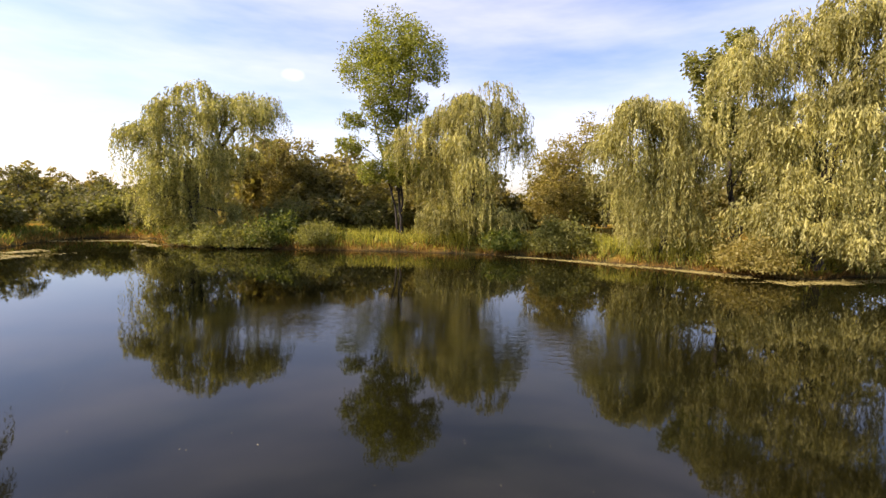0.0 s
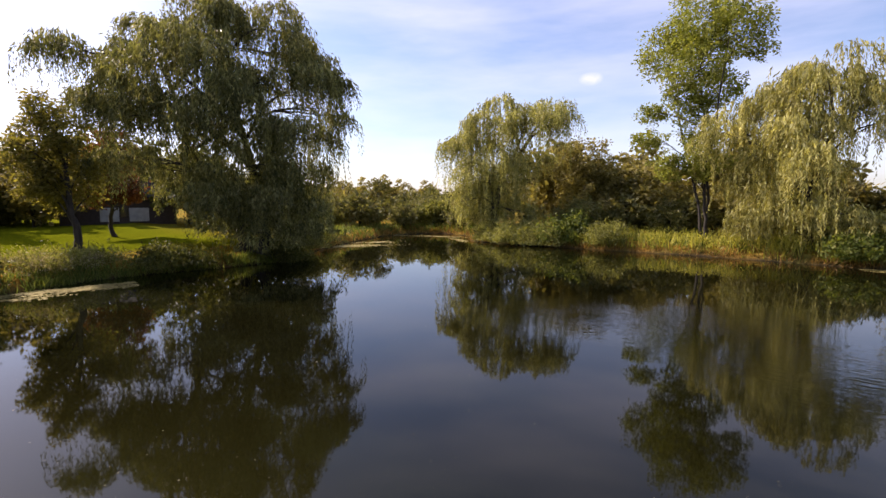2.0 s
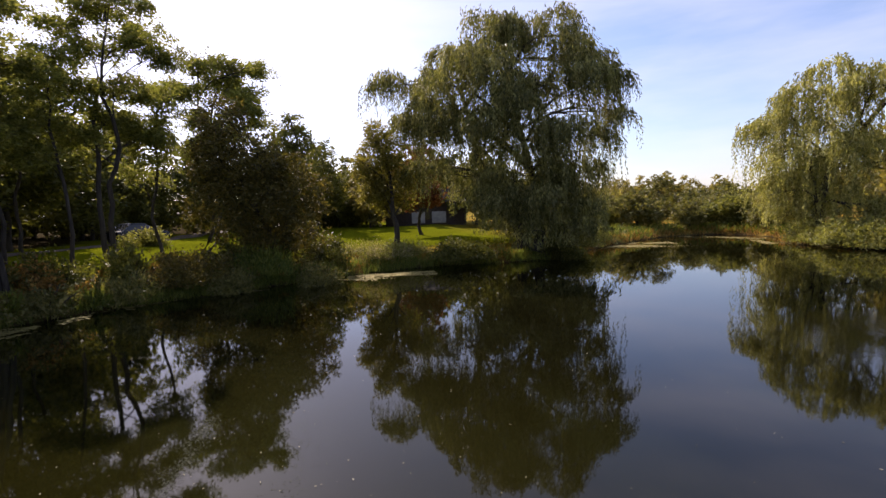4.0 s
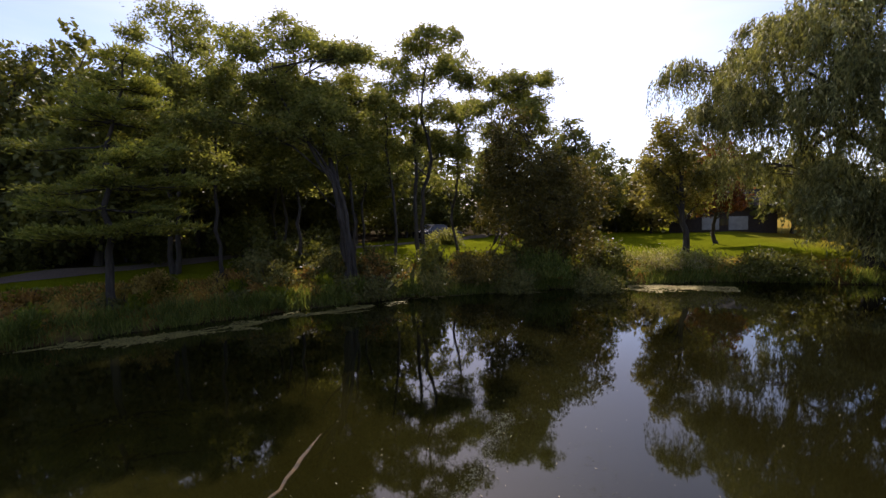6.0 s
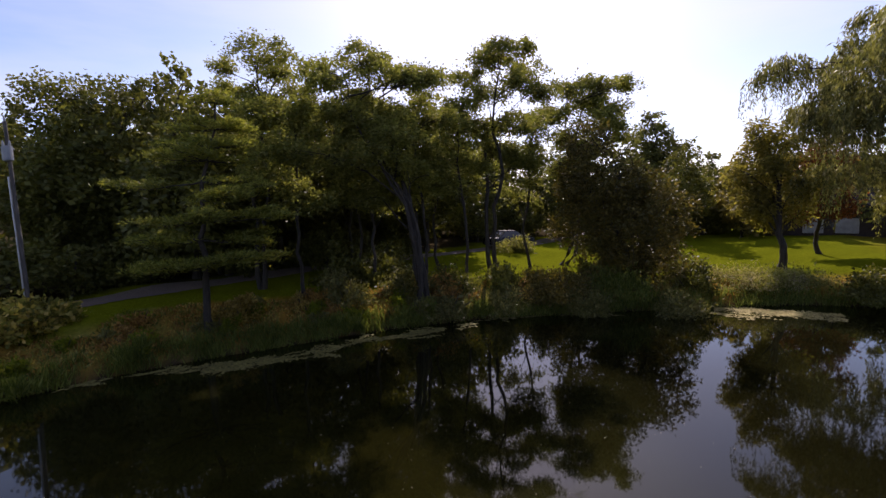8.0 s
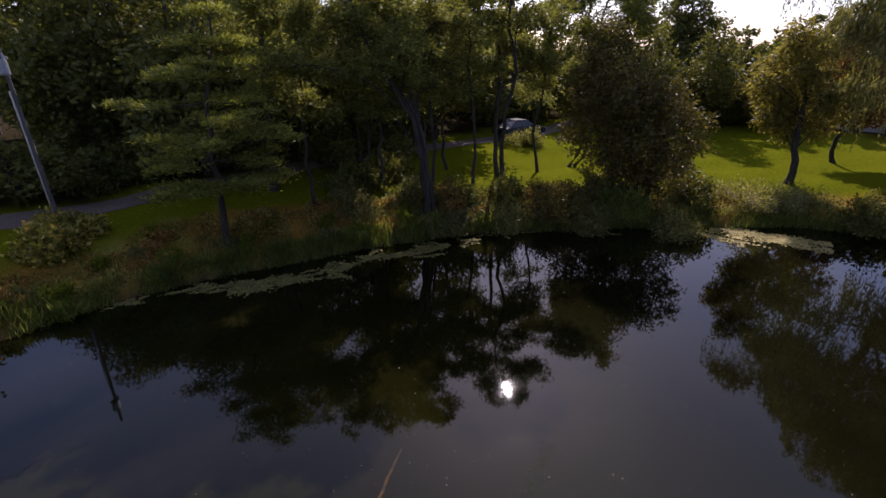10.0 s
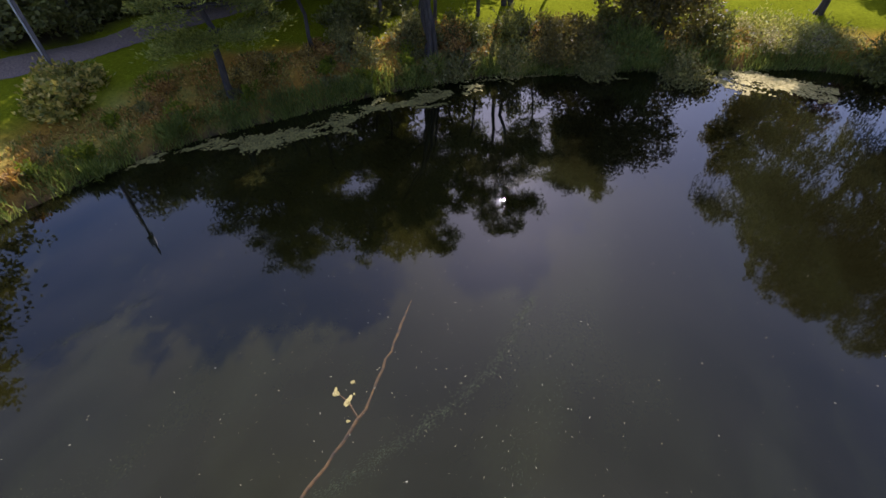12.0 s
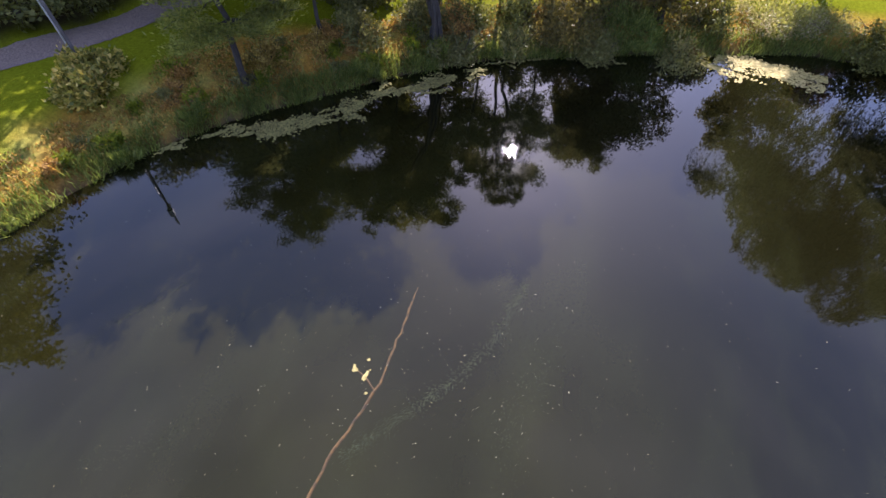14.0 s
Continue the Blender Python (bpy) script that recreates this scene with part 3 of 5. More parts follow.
tree("willow_tree", (2.6, 42.4), [(0.5, -1.5, 11.3, 3.1, 2.7, 0.3), (-2.4, -0.3, 10.1, 2.6, 2.6, 0.1), (-5.2, -2.3, 8.9, 1.5, 2.3, 5.1), (3.1, -1.1, 10.1, 1.6, 1.8, 6.2), (0.1, -2.9, 7.1, 3.6, 3.3, 0.1), (-3.3, -0.4, 5.6, 1.9, 2.9, 0.1), (4.1, -1.8, 9.0, 0.8, 1.2, 6.6), (-0.8, -0.4, 3.0, 2.9, 1.9, 0.1), (-3.2, -2.5, 2.2, 1.7, 1.7, 0.1), (2.1, -1.2, 2.8, 2.2, 1.9, 0.4)],
     "willow", WILLOW, BARK, "pale golden weeping willow trailing to the bank", trunk_r=0.3, leaves=58000, size=(0.37, 0.09), seed=104, hang=(1.0, 2.8, 0.15), wild=0.34)
tree("broadleaf_tree", (12.5, 51.0), [(0.2, 0.0, 9.3, 2.3, 2.0, 0.1), (-2.0, 0.9, 7.6, 2.0, 2.1, 0.1), (2.5, -1.2, 10.5, 2.2, 2.6, 0.1), (0.9, 0.8, 6.4, 3.1, 2.6, 0.1)],
     "broad", BROWN, BARK, "olive-brown autumn tree between the willows", trunk_r=0.16, leaves=20000, size=(0.26, 0.13), seed=105, fill=4)
tree("willow_tree", (15.7, 33.9), [(-1.6, -0.8, 10.1, 2.5, 1.9, 0.7), (0.5, 0.0, 9.6, 1.8, 1.9, 0.2), (-3.4, -1.7, 8.4, 1.7, 2.0, 2.8), (-0.4, -0.1, 6.8, 2.7, 2.7, 0.1), (1.8, -1.4, 7.9, 1.2, 1.9, 2.2), (-0.1, 0.6, 2.9, 2.4, 1.8, 0.1), (-2.2, -1.1, 3.8, 1.7, 1.6, 0.6), (1.8, -0.2, 3.0, 1.0, 1.5, 0.7)],
     "willow", WILLOW, BARK, "pale golden weeping willow trailing into the water", trunk_r=0.26, leaves=58000, size=(0.33, 0.08), seed=106, hang=(0.9, 2.4, 0.15), wild=0.34)
tree("willow_tree", (23.2, 29.6), [(-4.0, -1.6, 12.6, 2.3, 2.1, 5.6), (-1.5, -0.5, 13.5, 2.3, 2.4, 4.9), (1.0, -2.6, 14.0, 1.9, 2.1, 3.4), (-1.7, -1.0, 9.0, 2.4, 2.0, 3.9), (0.9, -2.4, 9.1, 2.1, 2.2, 1.1), (1.9, -0.7, 5.0, 1.6, 2.2, 0.5), (3.3, -2.0, 11.0, 2.1, 2.9, 1.0), (-2.2, -1.0, 6.6, 1.5, 1.4, 4.0), (0.9, -2.5, 2.7, 1.5, 1.5, 0.3), (2.9, -1.4, 2.5, 1.6, 1.6, 0.4), (-0.9, -2.1, 5.3, 1.3, 1.3, 3.2), (-3.1, -0.8, 3.7, 1.6, 1.6, 0.4), (-1.4, -1.8, 3.2, 1.5, 1.5, 0.4)],
     "willow", WILLOW, BARK, "tall golden weeping willow overhanging the bank", trunk_r=0.4, leaves=84000, size=(0.34, 0.085), seed=107, hang=(0.9, 2.4, 0.12), wild=0.36)
tree("broadleaf_tree", (21.7, 36.0), [(-2.7, 0.0, 15.1, 1.1, 1.0, 0.1), (-2.1, 0.7, 13.4, 1.1, 1.2, 0.1), (-0.8, -0.8, 14.1, 1.4, 1.6, 0.1), (-1.0, 0.4, 10.6, 1.4, 1.4, 0.1), (-1.5, -0.6, 11.7, 1.2, 1.2, 0.1), (-1.5, 0.9, 9.4, 1.5, 1.3, 0.1), (-0.2, -0.3, 16.0, 1.0, 1.0, 0.1), (0.9, 1.0, 9.1, 2.7, 2.4, 0.1)],
     "broad", SHRUB, BARK, "grey-green leafy tree standing behind the tall willow", trunk_r=0.24, leaves=14000, size=(0.28, 0.18), seed=108)
tree("willow_tree", (-28.0, 19.4), [(-1.8, 0.0, 15.1, 2.6, 1.9, 8.5), (-4.9, 1.5, 14.3, 2.2, 1.7, 7.5), (1.0, -1.6, 14.4, 2.7, 2.0, 8.0), (3.4, 0.8, 13.4, 1.9, 1.4, 7.0), (-9.3, -1.2, 12.3, 1.4, 1.1, 8.5), (-7.5, 1.0, 10.8, 1.8, 1.4, 6.0), (4.5, -1.0, 11.5, 1.7, 1.3, 6.0), (5.4, -0.4, 9.6, 1.0, 0.9, 6.0), (-2.8, -2.0, 11.8, 3.2, 2.4, 5.5), (1.4, -2.2, 11.1, 3.2, 2.4, 5.0), (-5.7, -0.6, 8.9, 2.4, 1.8, 3.2), (-1.3, -2.4, 8.5, 3.2, 2.4, 3.0), (2.9, -1.4, 8.2, 2.5, 1.9, 3.0), (-6.8, 0.4, 6.6, 1.6, 1.2, 2.8), (-3.9, 0.8, 6.0, 1.8, 1.4, 2.4), (-0.2, -1.8, 5.9, 3.0, 2.3, 1.5), (3.2, -0.6, 5.7, 1.8, 1.4, 1.5), (-1.4, -1.6, 3.8, 2.4, 1.8, 0.5), (1.9, -1.4, 3.7, 2.7, 2.0, 0.5), (0.1, -1.6, 1.8, 2.24, 2.2, 0.9), (3.0, -1.2, 1.7, 1.9, 1.4, 0.8), (0.9, 0.8, 4.3, 2.7, 2.0, 0.4), (3.6, 0.4, 3.4, 1.5, 1.2, 0.6), (-7.0, 0.3, 12.5, 1.61, 1.4, 7.0), (-8.0, 0.2, 9.2, 1.61, 1.4, 4.5)],
     "willow", WILLOW_GREY, BARK, "large grey-green weeping willow leaning over the pond", trunk_r=0.5, fork=0.2, leaves=150000, size=(0.33, 0.085), seed=109, stems=2, hang=(0.8, 2.6, 0.12), wild=0.42)
tree("ash_tree", (-33.0, 11.3), [(-1.1, 0.0, 9.1, 1.0, 0.9, 0.1), (-1.7, 0.7, 7.9, 1.1, 1.1, 0.1), (-0.1, -0.8, 7.6, 1.0, 1.1, 0.1), (-0.6, 0.4, 6.4, 1.4, 1.2, 0.1), (0.7, -0.6, 5.8, 0.7, 0.9, 0.1), (-0.5, 0.9, 4.7, 1.1, 0.7, 0.1), (-1.7, -0.3, 5.4, 0.9, 1.0, 0.1), (0.9, 0.6, 4.5, 0.7, 0.7, 0.1), (-2.2, -0.9, 6.7, 0.7, 0.9, 0.1)],
     "broad", ASH, BARK, "small yellowing tree on the lawn above the bank", trunk_r=0.2, fork=0.24, leaves=16500, size=(0.18, 0.10), seed=110, stems=1, fill=2)
tree("spruce_tree", (-59.6, 7.0), [(0.6, 0, 15.0, 0.9, 0.7, 0.1), (0.7, 0.4, 13.8, 1.6, 0.9, 0.1), (0.6, -0.4, 12.4, 2.3, 1.2, 0.1), (1.5, 0, 10.9, 2.8, 1.3, 0.1), (0.9, 0.4, 9.5, 3.3, 1.5, 0.1), (2.2, -0.4, 8.0, 3.8, 1.7, 0.1), (1.0, 0, 6.2, 4.4, 1.9, 0.1), (2.9, 0.4, 4.8, 4.8, 2.0, 0.1), (1.7, -0.4, 2.6, 5.4, 2.2, 0.1), (3.1, 0, 0.5, 5.7, 2.3, 0.1)],
     "spruce", BROAD, BARK, "dark pointed conifer behind the lawn", trunk_r=0.26, fork=0.3, leaves=36000, size=(0.42, 0.16), seed=111, fill=1)
tree("maple_tree", (-39.0, 15.6), [(0.0, 0.0, 8.2, 1.1, 1.0, 0.1), (-0.9, 0.5, 7.0, 1.2, 1.0, 0.1), (1.0, -0.5, 7.1, 1.1, 1.0, 0.1), (0.0, 0.7, 5.6, 1.6, 1.1, 0.1), (-0.8, -0.6, 4.6, 1.2, 0.8, 0.1), (1.1, 0.2, 4.7, 1.1, 0.8, 0.1)],
     "broad", RED, BARK, "small dark red autumn maple beside the outbuilding", trunk_r=0.14, leaves=9000, size=(0.2, 0.13), seed=140, stems=1)
tree("broadleaf_tree", (-28.3, 3.0), [(-2.7, 0.0, 8.9, 1.3, 1.1, 0.1), (-3.4, 0.8, 7.1, 1.5, 1.3, 0.1), (-1.9, -0.8, 6.4, 2.0, 1.7, 0.1), (-0.2, 0.5, 5.8, 1.7, 1.5, 0.1), (1.0, -0.6, 4.8, 1.7, 1.5, 0.1), (-2.9, 0.9, 4.2, 2.0, 1.7, 0.1), (-0.5, -0.3, 3.9, 2.4, 2.0, 0.1), (-1.8, 0.0, 2.1, 1.7, 1.5, 0.1), (0.8, 0.8, 2.1, 1.7, 1.5, 0.1)],
     "broad", TURNING, BARK, "dense dark tree with browning leaves on the bank", trunk_r=0.18, leaves=30000, size=(0.18, 0.1), seed=112, stems=2, fill=3)
tree("locust_tree", (-33.5, -1.1), [(0.2, 0.0, 12.75, 1.3, 0.59, 0.1), (2.0, 0.9, 12.75, 1.5, 0.66, 0.1), (3.1, -1.0, 12.45, 1.0, 0.48, 0.1), (1.2, 1.3, 11.65, 1.7, 0.73, 0.1), (3.2, -0.6, 11.15, 1.1, 0.52, 0.1), (-1.0, 0.4, 11.15, 1.3, 0.59, 0.1), (2.3, -1.3, 10.05, 1.7, 0.73, 0.1), (0.1, 1.0, 9.55, 1.5, 0.66, 0.1), (-1.7, -0.3, 10.85, 1.1, 0.52, 0.1), (3.6, 0.6, 9.55, 0.8, 0.41, 0.1), (0.5, 0.0, 7.9, 1.9, 0.8, 0.1), (1.6, 0.9, 8.75, 1.5, 0.66, 0.1)],
     "locust", LOCUST, BARK, "airy locust tree with layered leaves", trunk_r=0.15, fork=0.42, leaves=36000, size=(0.165, 0.08), seed=113, stems=2, twigs=7)
tree("locust_tree", (-29.1, -5.3), [(-0.1, 0.0, 13.85, 1.4, 0.62, 0.1), (-1.2, 0.9, 12.95, 1.1, 0.52, 0.1), (0.9, -1.0, 14.05, 1.5, 0.66, 0.1), (2.2, 1.3, 13.65, 1.1, 0.52, 0.1), (1.8, -0.6, 12.35, 1.2, 0.55, 0.1), (-0.2, 0.4, 11.75, 1.5, 0.66, 0.1), (2.8, -1.3, 11.65, 1.1, 0.52, 0.1), (-1.4, 1.0, 10.15, 1.4, 0.62, 0.1), (1.1, -0.3, 10.05, 1.5, 0.66, 0.1), (0.4, 0.6, 8.75, 1.7, 0.73, 0.1), (-1.0, 0.0, 7.7, 1.3, 0.59, 0.1), (1.7, 0.9, 7.9, 1.3, 0.59, 0.1)],
     "locust", LOCUST, BARK, "tall airy locust tree with two slim trunks", trunk_r=0.17, fork=0.45, leaves=34000, size=(0.16, 0.078), seed=114, stems=2, twigs=7)
tree("locust_tree", (-22.8, -7.8), [(-4.6, 0.0, 11.95, 1.0, 0.48, 0.1), (-2.7, 0.9, 12.65, 1.3, 0.59, 0.1), (-3.6, -1.0, 11.25, 1.3, 0.59, 0.1), (-1.4, 1.3, 12.15, 1.3, 0.59, 0.1), (-0.6, -0.6, 11.45, 1.1, 0.52, 0.1), (1.2, 0.4, 11.65, 0.7, 0.37, 0.1), (0.5, -1.3, 11.05, 1.0, 0.48, 0.1), (-2.3, 1.0, 10.55, 1.7, 0.73, 0.1), (-4.1, -0.3, 9.95, 1.4, 0.62, 0.1), (-0.4, 0.6, 9.95, 1.4, 0.62, 0.1), (-2.6, 0.0, 9.25, 2.0, 0.84, 0.1), (-5.2, 0.9, 9.45, 1.1, 0.52, 0.1), (-1.0, -1.0, 8.65, 1.7, 0.73, 0.1), (1.2, 1.3, 9.75, 0.9, 0.44, 0.1), (-3.2, -0.6, 7.9, 2.0, 0.84, 0.1), (-0.5, 0.4, 7.0, 1.7, 0.73, 0.1), (-4.8, -1.3, 7.9, 1.4, 0.62, 0.1), (-2.2, 1.0, 6.0, 1.5, 0.66, 0.1)],
     "locust", LOCUST, BARK, "tall spreading locust tree with several trunks", trunk_r=0.22, fork=0.4, leaves=58000, size=(0.15, 0.075), seed=115, stems=4, twigs=6)
tree("locust_tree", (-23.0, -17.1), [(-1.4, 0.0, 12.85, 0.8, 0.41, 0.1), (-0.8, 0.9, 12.15, 1.0, 0.48, 0.1), (0.6, -1.0, 13.45, 1.5, 0.66, 0.1), (1.7, 1.3, 13.15, 1.2, 0.55, 0.1), (2.3, -0.6, 11.95, 1.0, 0.48, 0.1), (0.0, 0.4, 11.45, 1.2, 0.55, 0.1), (0.8, -1.3, 10.05, 2.0, 0.84, 0.1), (-0.7, 1.0, 9.05, 1.7, 0.73, 0.1), (1.8, -0.3, 8.55, 2.0, 0.84, 0.1), (0.9, 0.6, 7.3, 2.2, 0.91, 0.1)],
     "locust", LOCUST, BARK, "tall locust tree with flat leaf layers", trunk_r=0.17, fork=0.45, leaves=33000, size=(0.16, 0.078), seed=116, stems=2, twigs=7)
def pine_tree(x, y, top, reach, low, seed, label):
    """A white pine: a straight stem, whorls of long level boughs, needle sprays along each bough's outer part."""
    rng = np.random.default_rng(seed)
    z = ground_z(x, y) - 0.08
    top, low = top - z, low - z
    root = thing("pine_tree", x, y, z, math.degrees(math.atan2(y, x)) - 90)
    stem = limb_path((0, 0, 0), (0.75, 0.2, top), rng, 0.015, 0.0, 14)
    part_of("trunk", tubes("trunk", [(stem, np.concatenate([[0.2], np.linspace(0.15, 0.02, 13)]))], BARK, 9), root)
    P, A, S = [], [], []
    h = low
    while h < top - 0.2:
        u = (h - low) / (top - low)
        long = reach * (0.62 + 0.38 * math.sin(min(u * 4.5, 1.57))) * (1 - u) ** 0.85 + 0.35
        for k in range(5 if u < 0.8 else 4):
            az = rng.uniform(0, 2 * np.pi)
            n = long * rng.uniform(0.6, 1.08)
            foot = stem[np.argmin(abs(stem[:, 2] - h))]
            tip = foot + np.array((math.cos(az) * n, math.sin(az) * n, n * rng.uniform(-0.06, 0.16)))
            way = limb_path(foot, tip, rng, 0.03, -0.05, 9)
            side = np.array((-math.sin(az), math.cos(az), 0.0))
            paths = [(way, np.linspace(0.045 * (1 - u) + 0.012, 0.006, 9))]
            for q in range(max(int(n * 3.4), 4)):
                w = rng.uniform(0.28, 1.0)
                c = way[0] + (way[-1] - way[0]) * w + np.array((0, 0, way[min(int(w * 8), 8)][2] - way[0][2] - (way[-1][2] - way[0][2]) * w))
                off = side * rng.normal() * n * 0.17 * (1.25 - w) + np.array((0, 0, 0.05))
                paths.append((limb_path(c, c + off, rng, 0.05, 0, 4), np.linspace(0.012, 0.004, 4)))
                m = int(rng.uniform(55, 95))
                g = rng.normal(size=(m, 3)) * np.array((0.27, 0.27, 0.06))
                g[:, 2] += 0.08 - 0.25 * (g[:, 0] ** 2 + g[:, 1] ** 2)
                P.append(c + off + g)
                A.append(rng.normal(size=(m, 3)) * np.array((0.8, 0.8, 0.35)) + np.array((math.cos(az) * 0.7, math.sin(az) * 0.7, 0.45)))
                S.append(rng.uniform(0.7, 1.3, m))
            part_of("bough", tubes("bough", paths, BARK, 4), root)
        h += rng.uniform(0.42, 0.72)
    P, A, S = np.concatenate(P), np.concatenate(A), np.concatenate(S)
    part_of("needles", leaf_mesh("needles", P, A, 0.2 * S, 0.05 * S, NEEDLE, rng), root)
    tagged(root, label, "tree")


pine_tree(-16.2, -14.9, 10.4, 4.3, 3.4, 117, "white pine with flat feathery branch layers")
tree("broadleaf_tree", (-22.7, -29.9), [(-0.4, 0.0, 11.9, 2.1, 1.8, 0.1), (1.8, 1.1, 12.6, 2.3, 1.6, 0.1), (4.2, -1.0, 12.7, 1.9, 1.6, 0.1), (-1.7, 0.6, 9.1, 2.4, 2.4, 0.1), (1.5, -1.3, 8.8, 3.3, 2.9, 0.1), (4.9, 1.2, 9.5, 2.0, 2.4, 0.1)],
     "broad", BROAD, BARK, "large dark green tree beyond the driveway", trunk_r=0.36, fork=0.2, leaves=30000, size=(0.24, 0.14), seed=118, fill=4)


def shrub(name, x, y, r, h, leaf, label, count=3500, size=(0.16, 0.08), seed=1, group="", upright=0.3):
    """A rounded bush of many stems with leaves to the ground."""
    rng = np.random.default_rng(seed)
    z = ground_z(x, y) - 0.04
    root = thing(name, x, y, z, rng.uniform(0, 360))
    for _ in range(3 if r < 0.6 else 5):
        v = rng.normal(size=2) * r * 0.45
        way = limb_path((v[0] * 0.2, v[1] * 0.2, 0), (v[0], v[1], h * rng.uniform(0.55, 0.9)), rng, 0.08)
        part_of("stem", tubes("stem", [(way, np.linspace(0.03, 0.008, 7))], BARK, 5), root)
    v = unit(rng.normal(size=(count // 30, 3)))
    v[:, 2] = abs(v[:, 2])
    lump = rng.normal(size=(7, 2)) * r * 0.42
    tall = rng.uniform(0.55, 1.08, 7)
    pick = rng.integers(0, 7, len(v))
    ctr = v * np.array((r * 0.62, r * 0.62, h)) * rng.uniform(0.5, 1.0, (len(v), 1))
    ctr[:, :2] += lump[pick]
    ctr[:, 2] *= tall[pick]
    p = np.repeat(ctr, 30, axis=0) + rng.normal(size=(len(v) * 30, 3)) * 0.13 * max(r, 0.7)
    p[:, 2] = abs(p[:, 2])
    a = rng.normal(size=p.shape) + np.array((0, 0, upright)) + unit(p) * 0.5
    s = rng.uniform(0.7, 1.3, len(p))
    part_of("foliage", leaf_mesh("foliage", p, a, size[0] * s, size[1] * s, leaf, rng), root)
    return tagged(root, label, "shrub", group)


# ---- woods behind, copied from a few young trees ----
def wood_tree(name, leaf, h, r, seed, label, count=1800, size=(0.80, 0.5)):
    rng = np.random.default_rng(seed)
    lobes = [(rng.uniform(-0.4, 0.4) * r, rng.uniform(-0.4, 0.4) * r, h * q, r * w, h * 0.16, 0) for q, w in ((0.28, 0.75), (0.42, 0.85), (0.58, 0.8), (0.74, 0.6), (0.86, 0.38), (0.5, 0.9))]
    z = ground_z(300, 300)
    return tree(name, (300, 300), [(a, b, c + z, d, e, f) for a, b, c, d, e, f in lobes], "broad", leaf, BARK, label, "tree", 0.16, 0.25, count, size, seed, group="woods behind the pond", turn=0, twigs=1)


def scatter(proto, spots, rng, lo=0.8, hi=1.25):
    for x, y in spots:
        s = rng.uniform(lo, hi)
        ob = copy_thing(proto, pose(x, y, ground_z(x, y) - 0.15, 0, 0, rng.uniform(0, 360)))
        ob.scale = (s * rng.uniform(0.9, 1.15), s * rng.uniform(0.9, 1.15), s)


wr = np.random.default_rng(77)
green_wood = wood_tree("wood_tree", BROAD, 11.5, 4.2, 501, "dark green leafy tree in the woods behind the pond", 2700, (0.55, 0.33))
olive_wood = wood_tree("wood_tree", DULL, 7.5, 3.6, 502, "olive and brown autumn tree behind the pond", 1900, (0.6, 0.36))
low_wood = wood_tree("thicket_tree", OLIVE, 4.6, 3.2, 503, "low grey-green thicket beyond the far bank", 1900, (0.5, 0.3))

near_wood = wood_tree("wood_tree", BROAD, 10.0, 3.6, 504, "dark green leafy tree shading the driveway", 6600, (0.29, 0.18))


def polar(a0, a1, r0, r1, count):
    a, r = np.radians(wr.uniform(a0, a1, count)), wr.uniform(r0, r1, count)
    return [(float(q * math.cos(w)), float(q * math.sin(w))) for w, q in zip(a, r)]


olive_fine = wood_tree("wood_tree", DULL, 7.0, 3.4, 505, "olive and yellow-brown autumn tree behind the far bank", 3000, (0.44, 0.26))
bush_fine = wood_tree("thicket_tree", OLIVE, 4.2, 2.8, 506, "rounded grey-green thicket tree beyond the channel", 3200, (0.36, 0.2))
lime_fine = wood_tree("thicket_tree", SHRUB, 3.2, 2.4, 507, "grey-green low thicket tree beyond the channel", 2800, (0.33, 0.19))
scatter(bush_fine, polar(119, 143, 58, 78, 12), wr, 0.7, 1.1)
scatter(lime_fine, polar(119, 143, 56, 76, 7), wr, 0.7, 1.1)
scatter(olive_fine, polar(119, 143, 66, 84, 6), wr, 0.6, 0.9)
scatter(olive_fine, polar(72, 108, 52, 57, 12), wr, 0.75, 1.05)
scatter(bush_fine, polar(80, 112, 48, 54, 8), wr, 0.7, 1.0)
scatter(low_wood, polar(118, 143, 80, 98, 12), wr, 0.7, 1.1)
scatter(olive_wood, polar(112, 148, 90, 150, 15), wr, 0.7, 1.1)
scatter(green_wood, polar(116, 146, 120, 190, 9), wr, 0.6, 0.9)
scatter(olive_wood, polar(55, 112, 58, 85, 15), wr, 0.75, 1.1)
scatter(low_wood, polar(60, 112, 50, 58, 10), wr, 0.6, 0.9)
scatter(green_wood, polar(20, 60, 48, 70, 8), wr, 0.9, 1.3)
scatter(green_wood, polar(146, 178, 75, 105, 10), wr, 0.7, 1.0)
scatter(olive_wood, polar(146, 176, 66, 80, 8), wr, 0.6, 0.9)
scatter(green_wood, polar(183, 205, 52, 70, 9), wr, 0.9, 1.2)
scatter(green_wood, polar(207, 262, 44, 62, 18), wr, 0.95, 1.35)
scatter(low_wood, polar(205, 240, 33, 42, 9), wr, 0.7, 1.0)
scatter(green_wood, polar(262, 380, 52, 75, 7), wr, 0.8, 1.1)
for proto in (green_wood, olive_wood, low_wood, near_wood, olive_fine, bush_fine, lime_fine):
    proto.matrix_world = pose(*{green_wood: (-30, -38), olive_wood: (-2, 66), low_wood: (-48, 58), near_wood: (-35, -23), olive_fine: (4, 54), bush_fine: (-40, 55), lime_fine: (-36, 54)}[proto], 0.8)

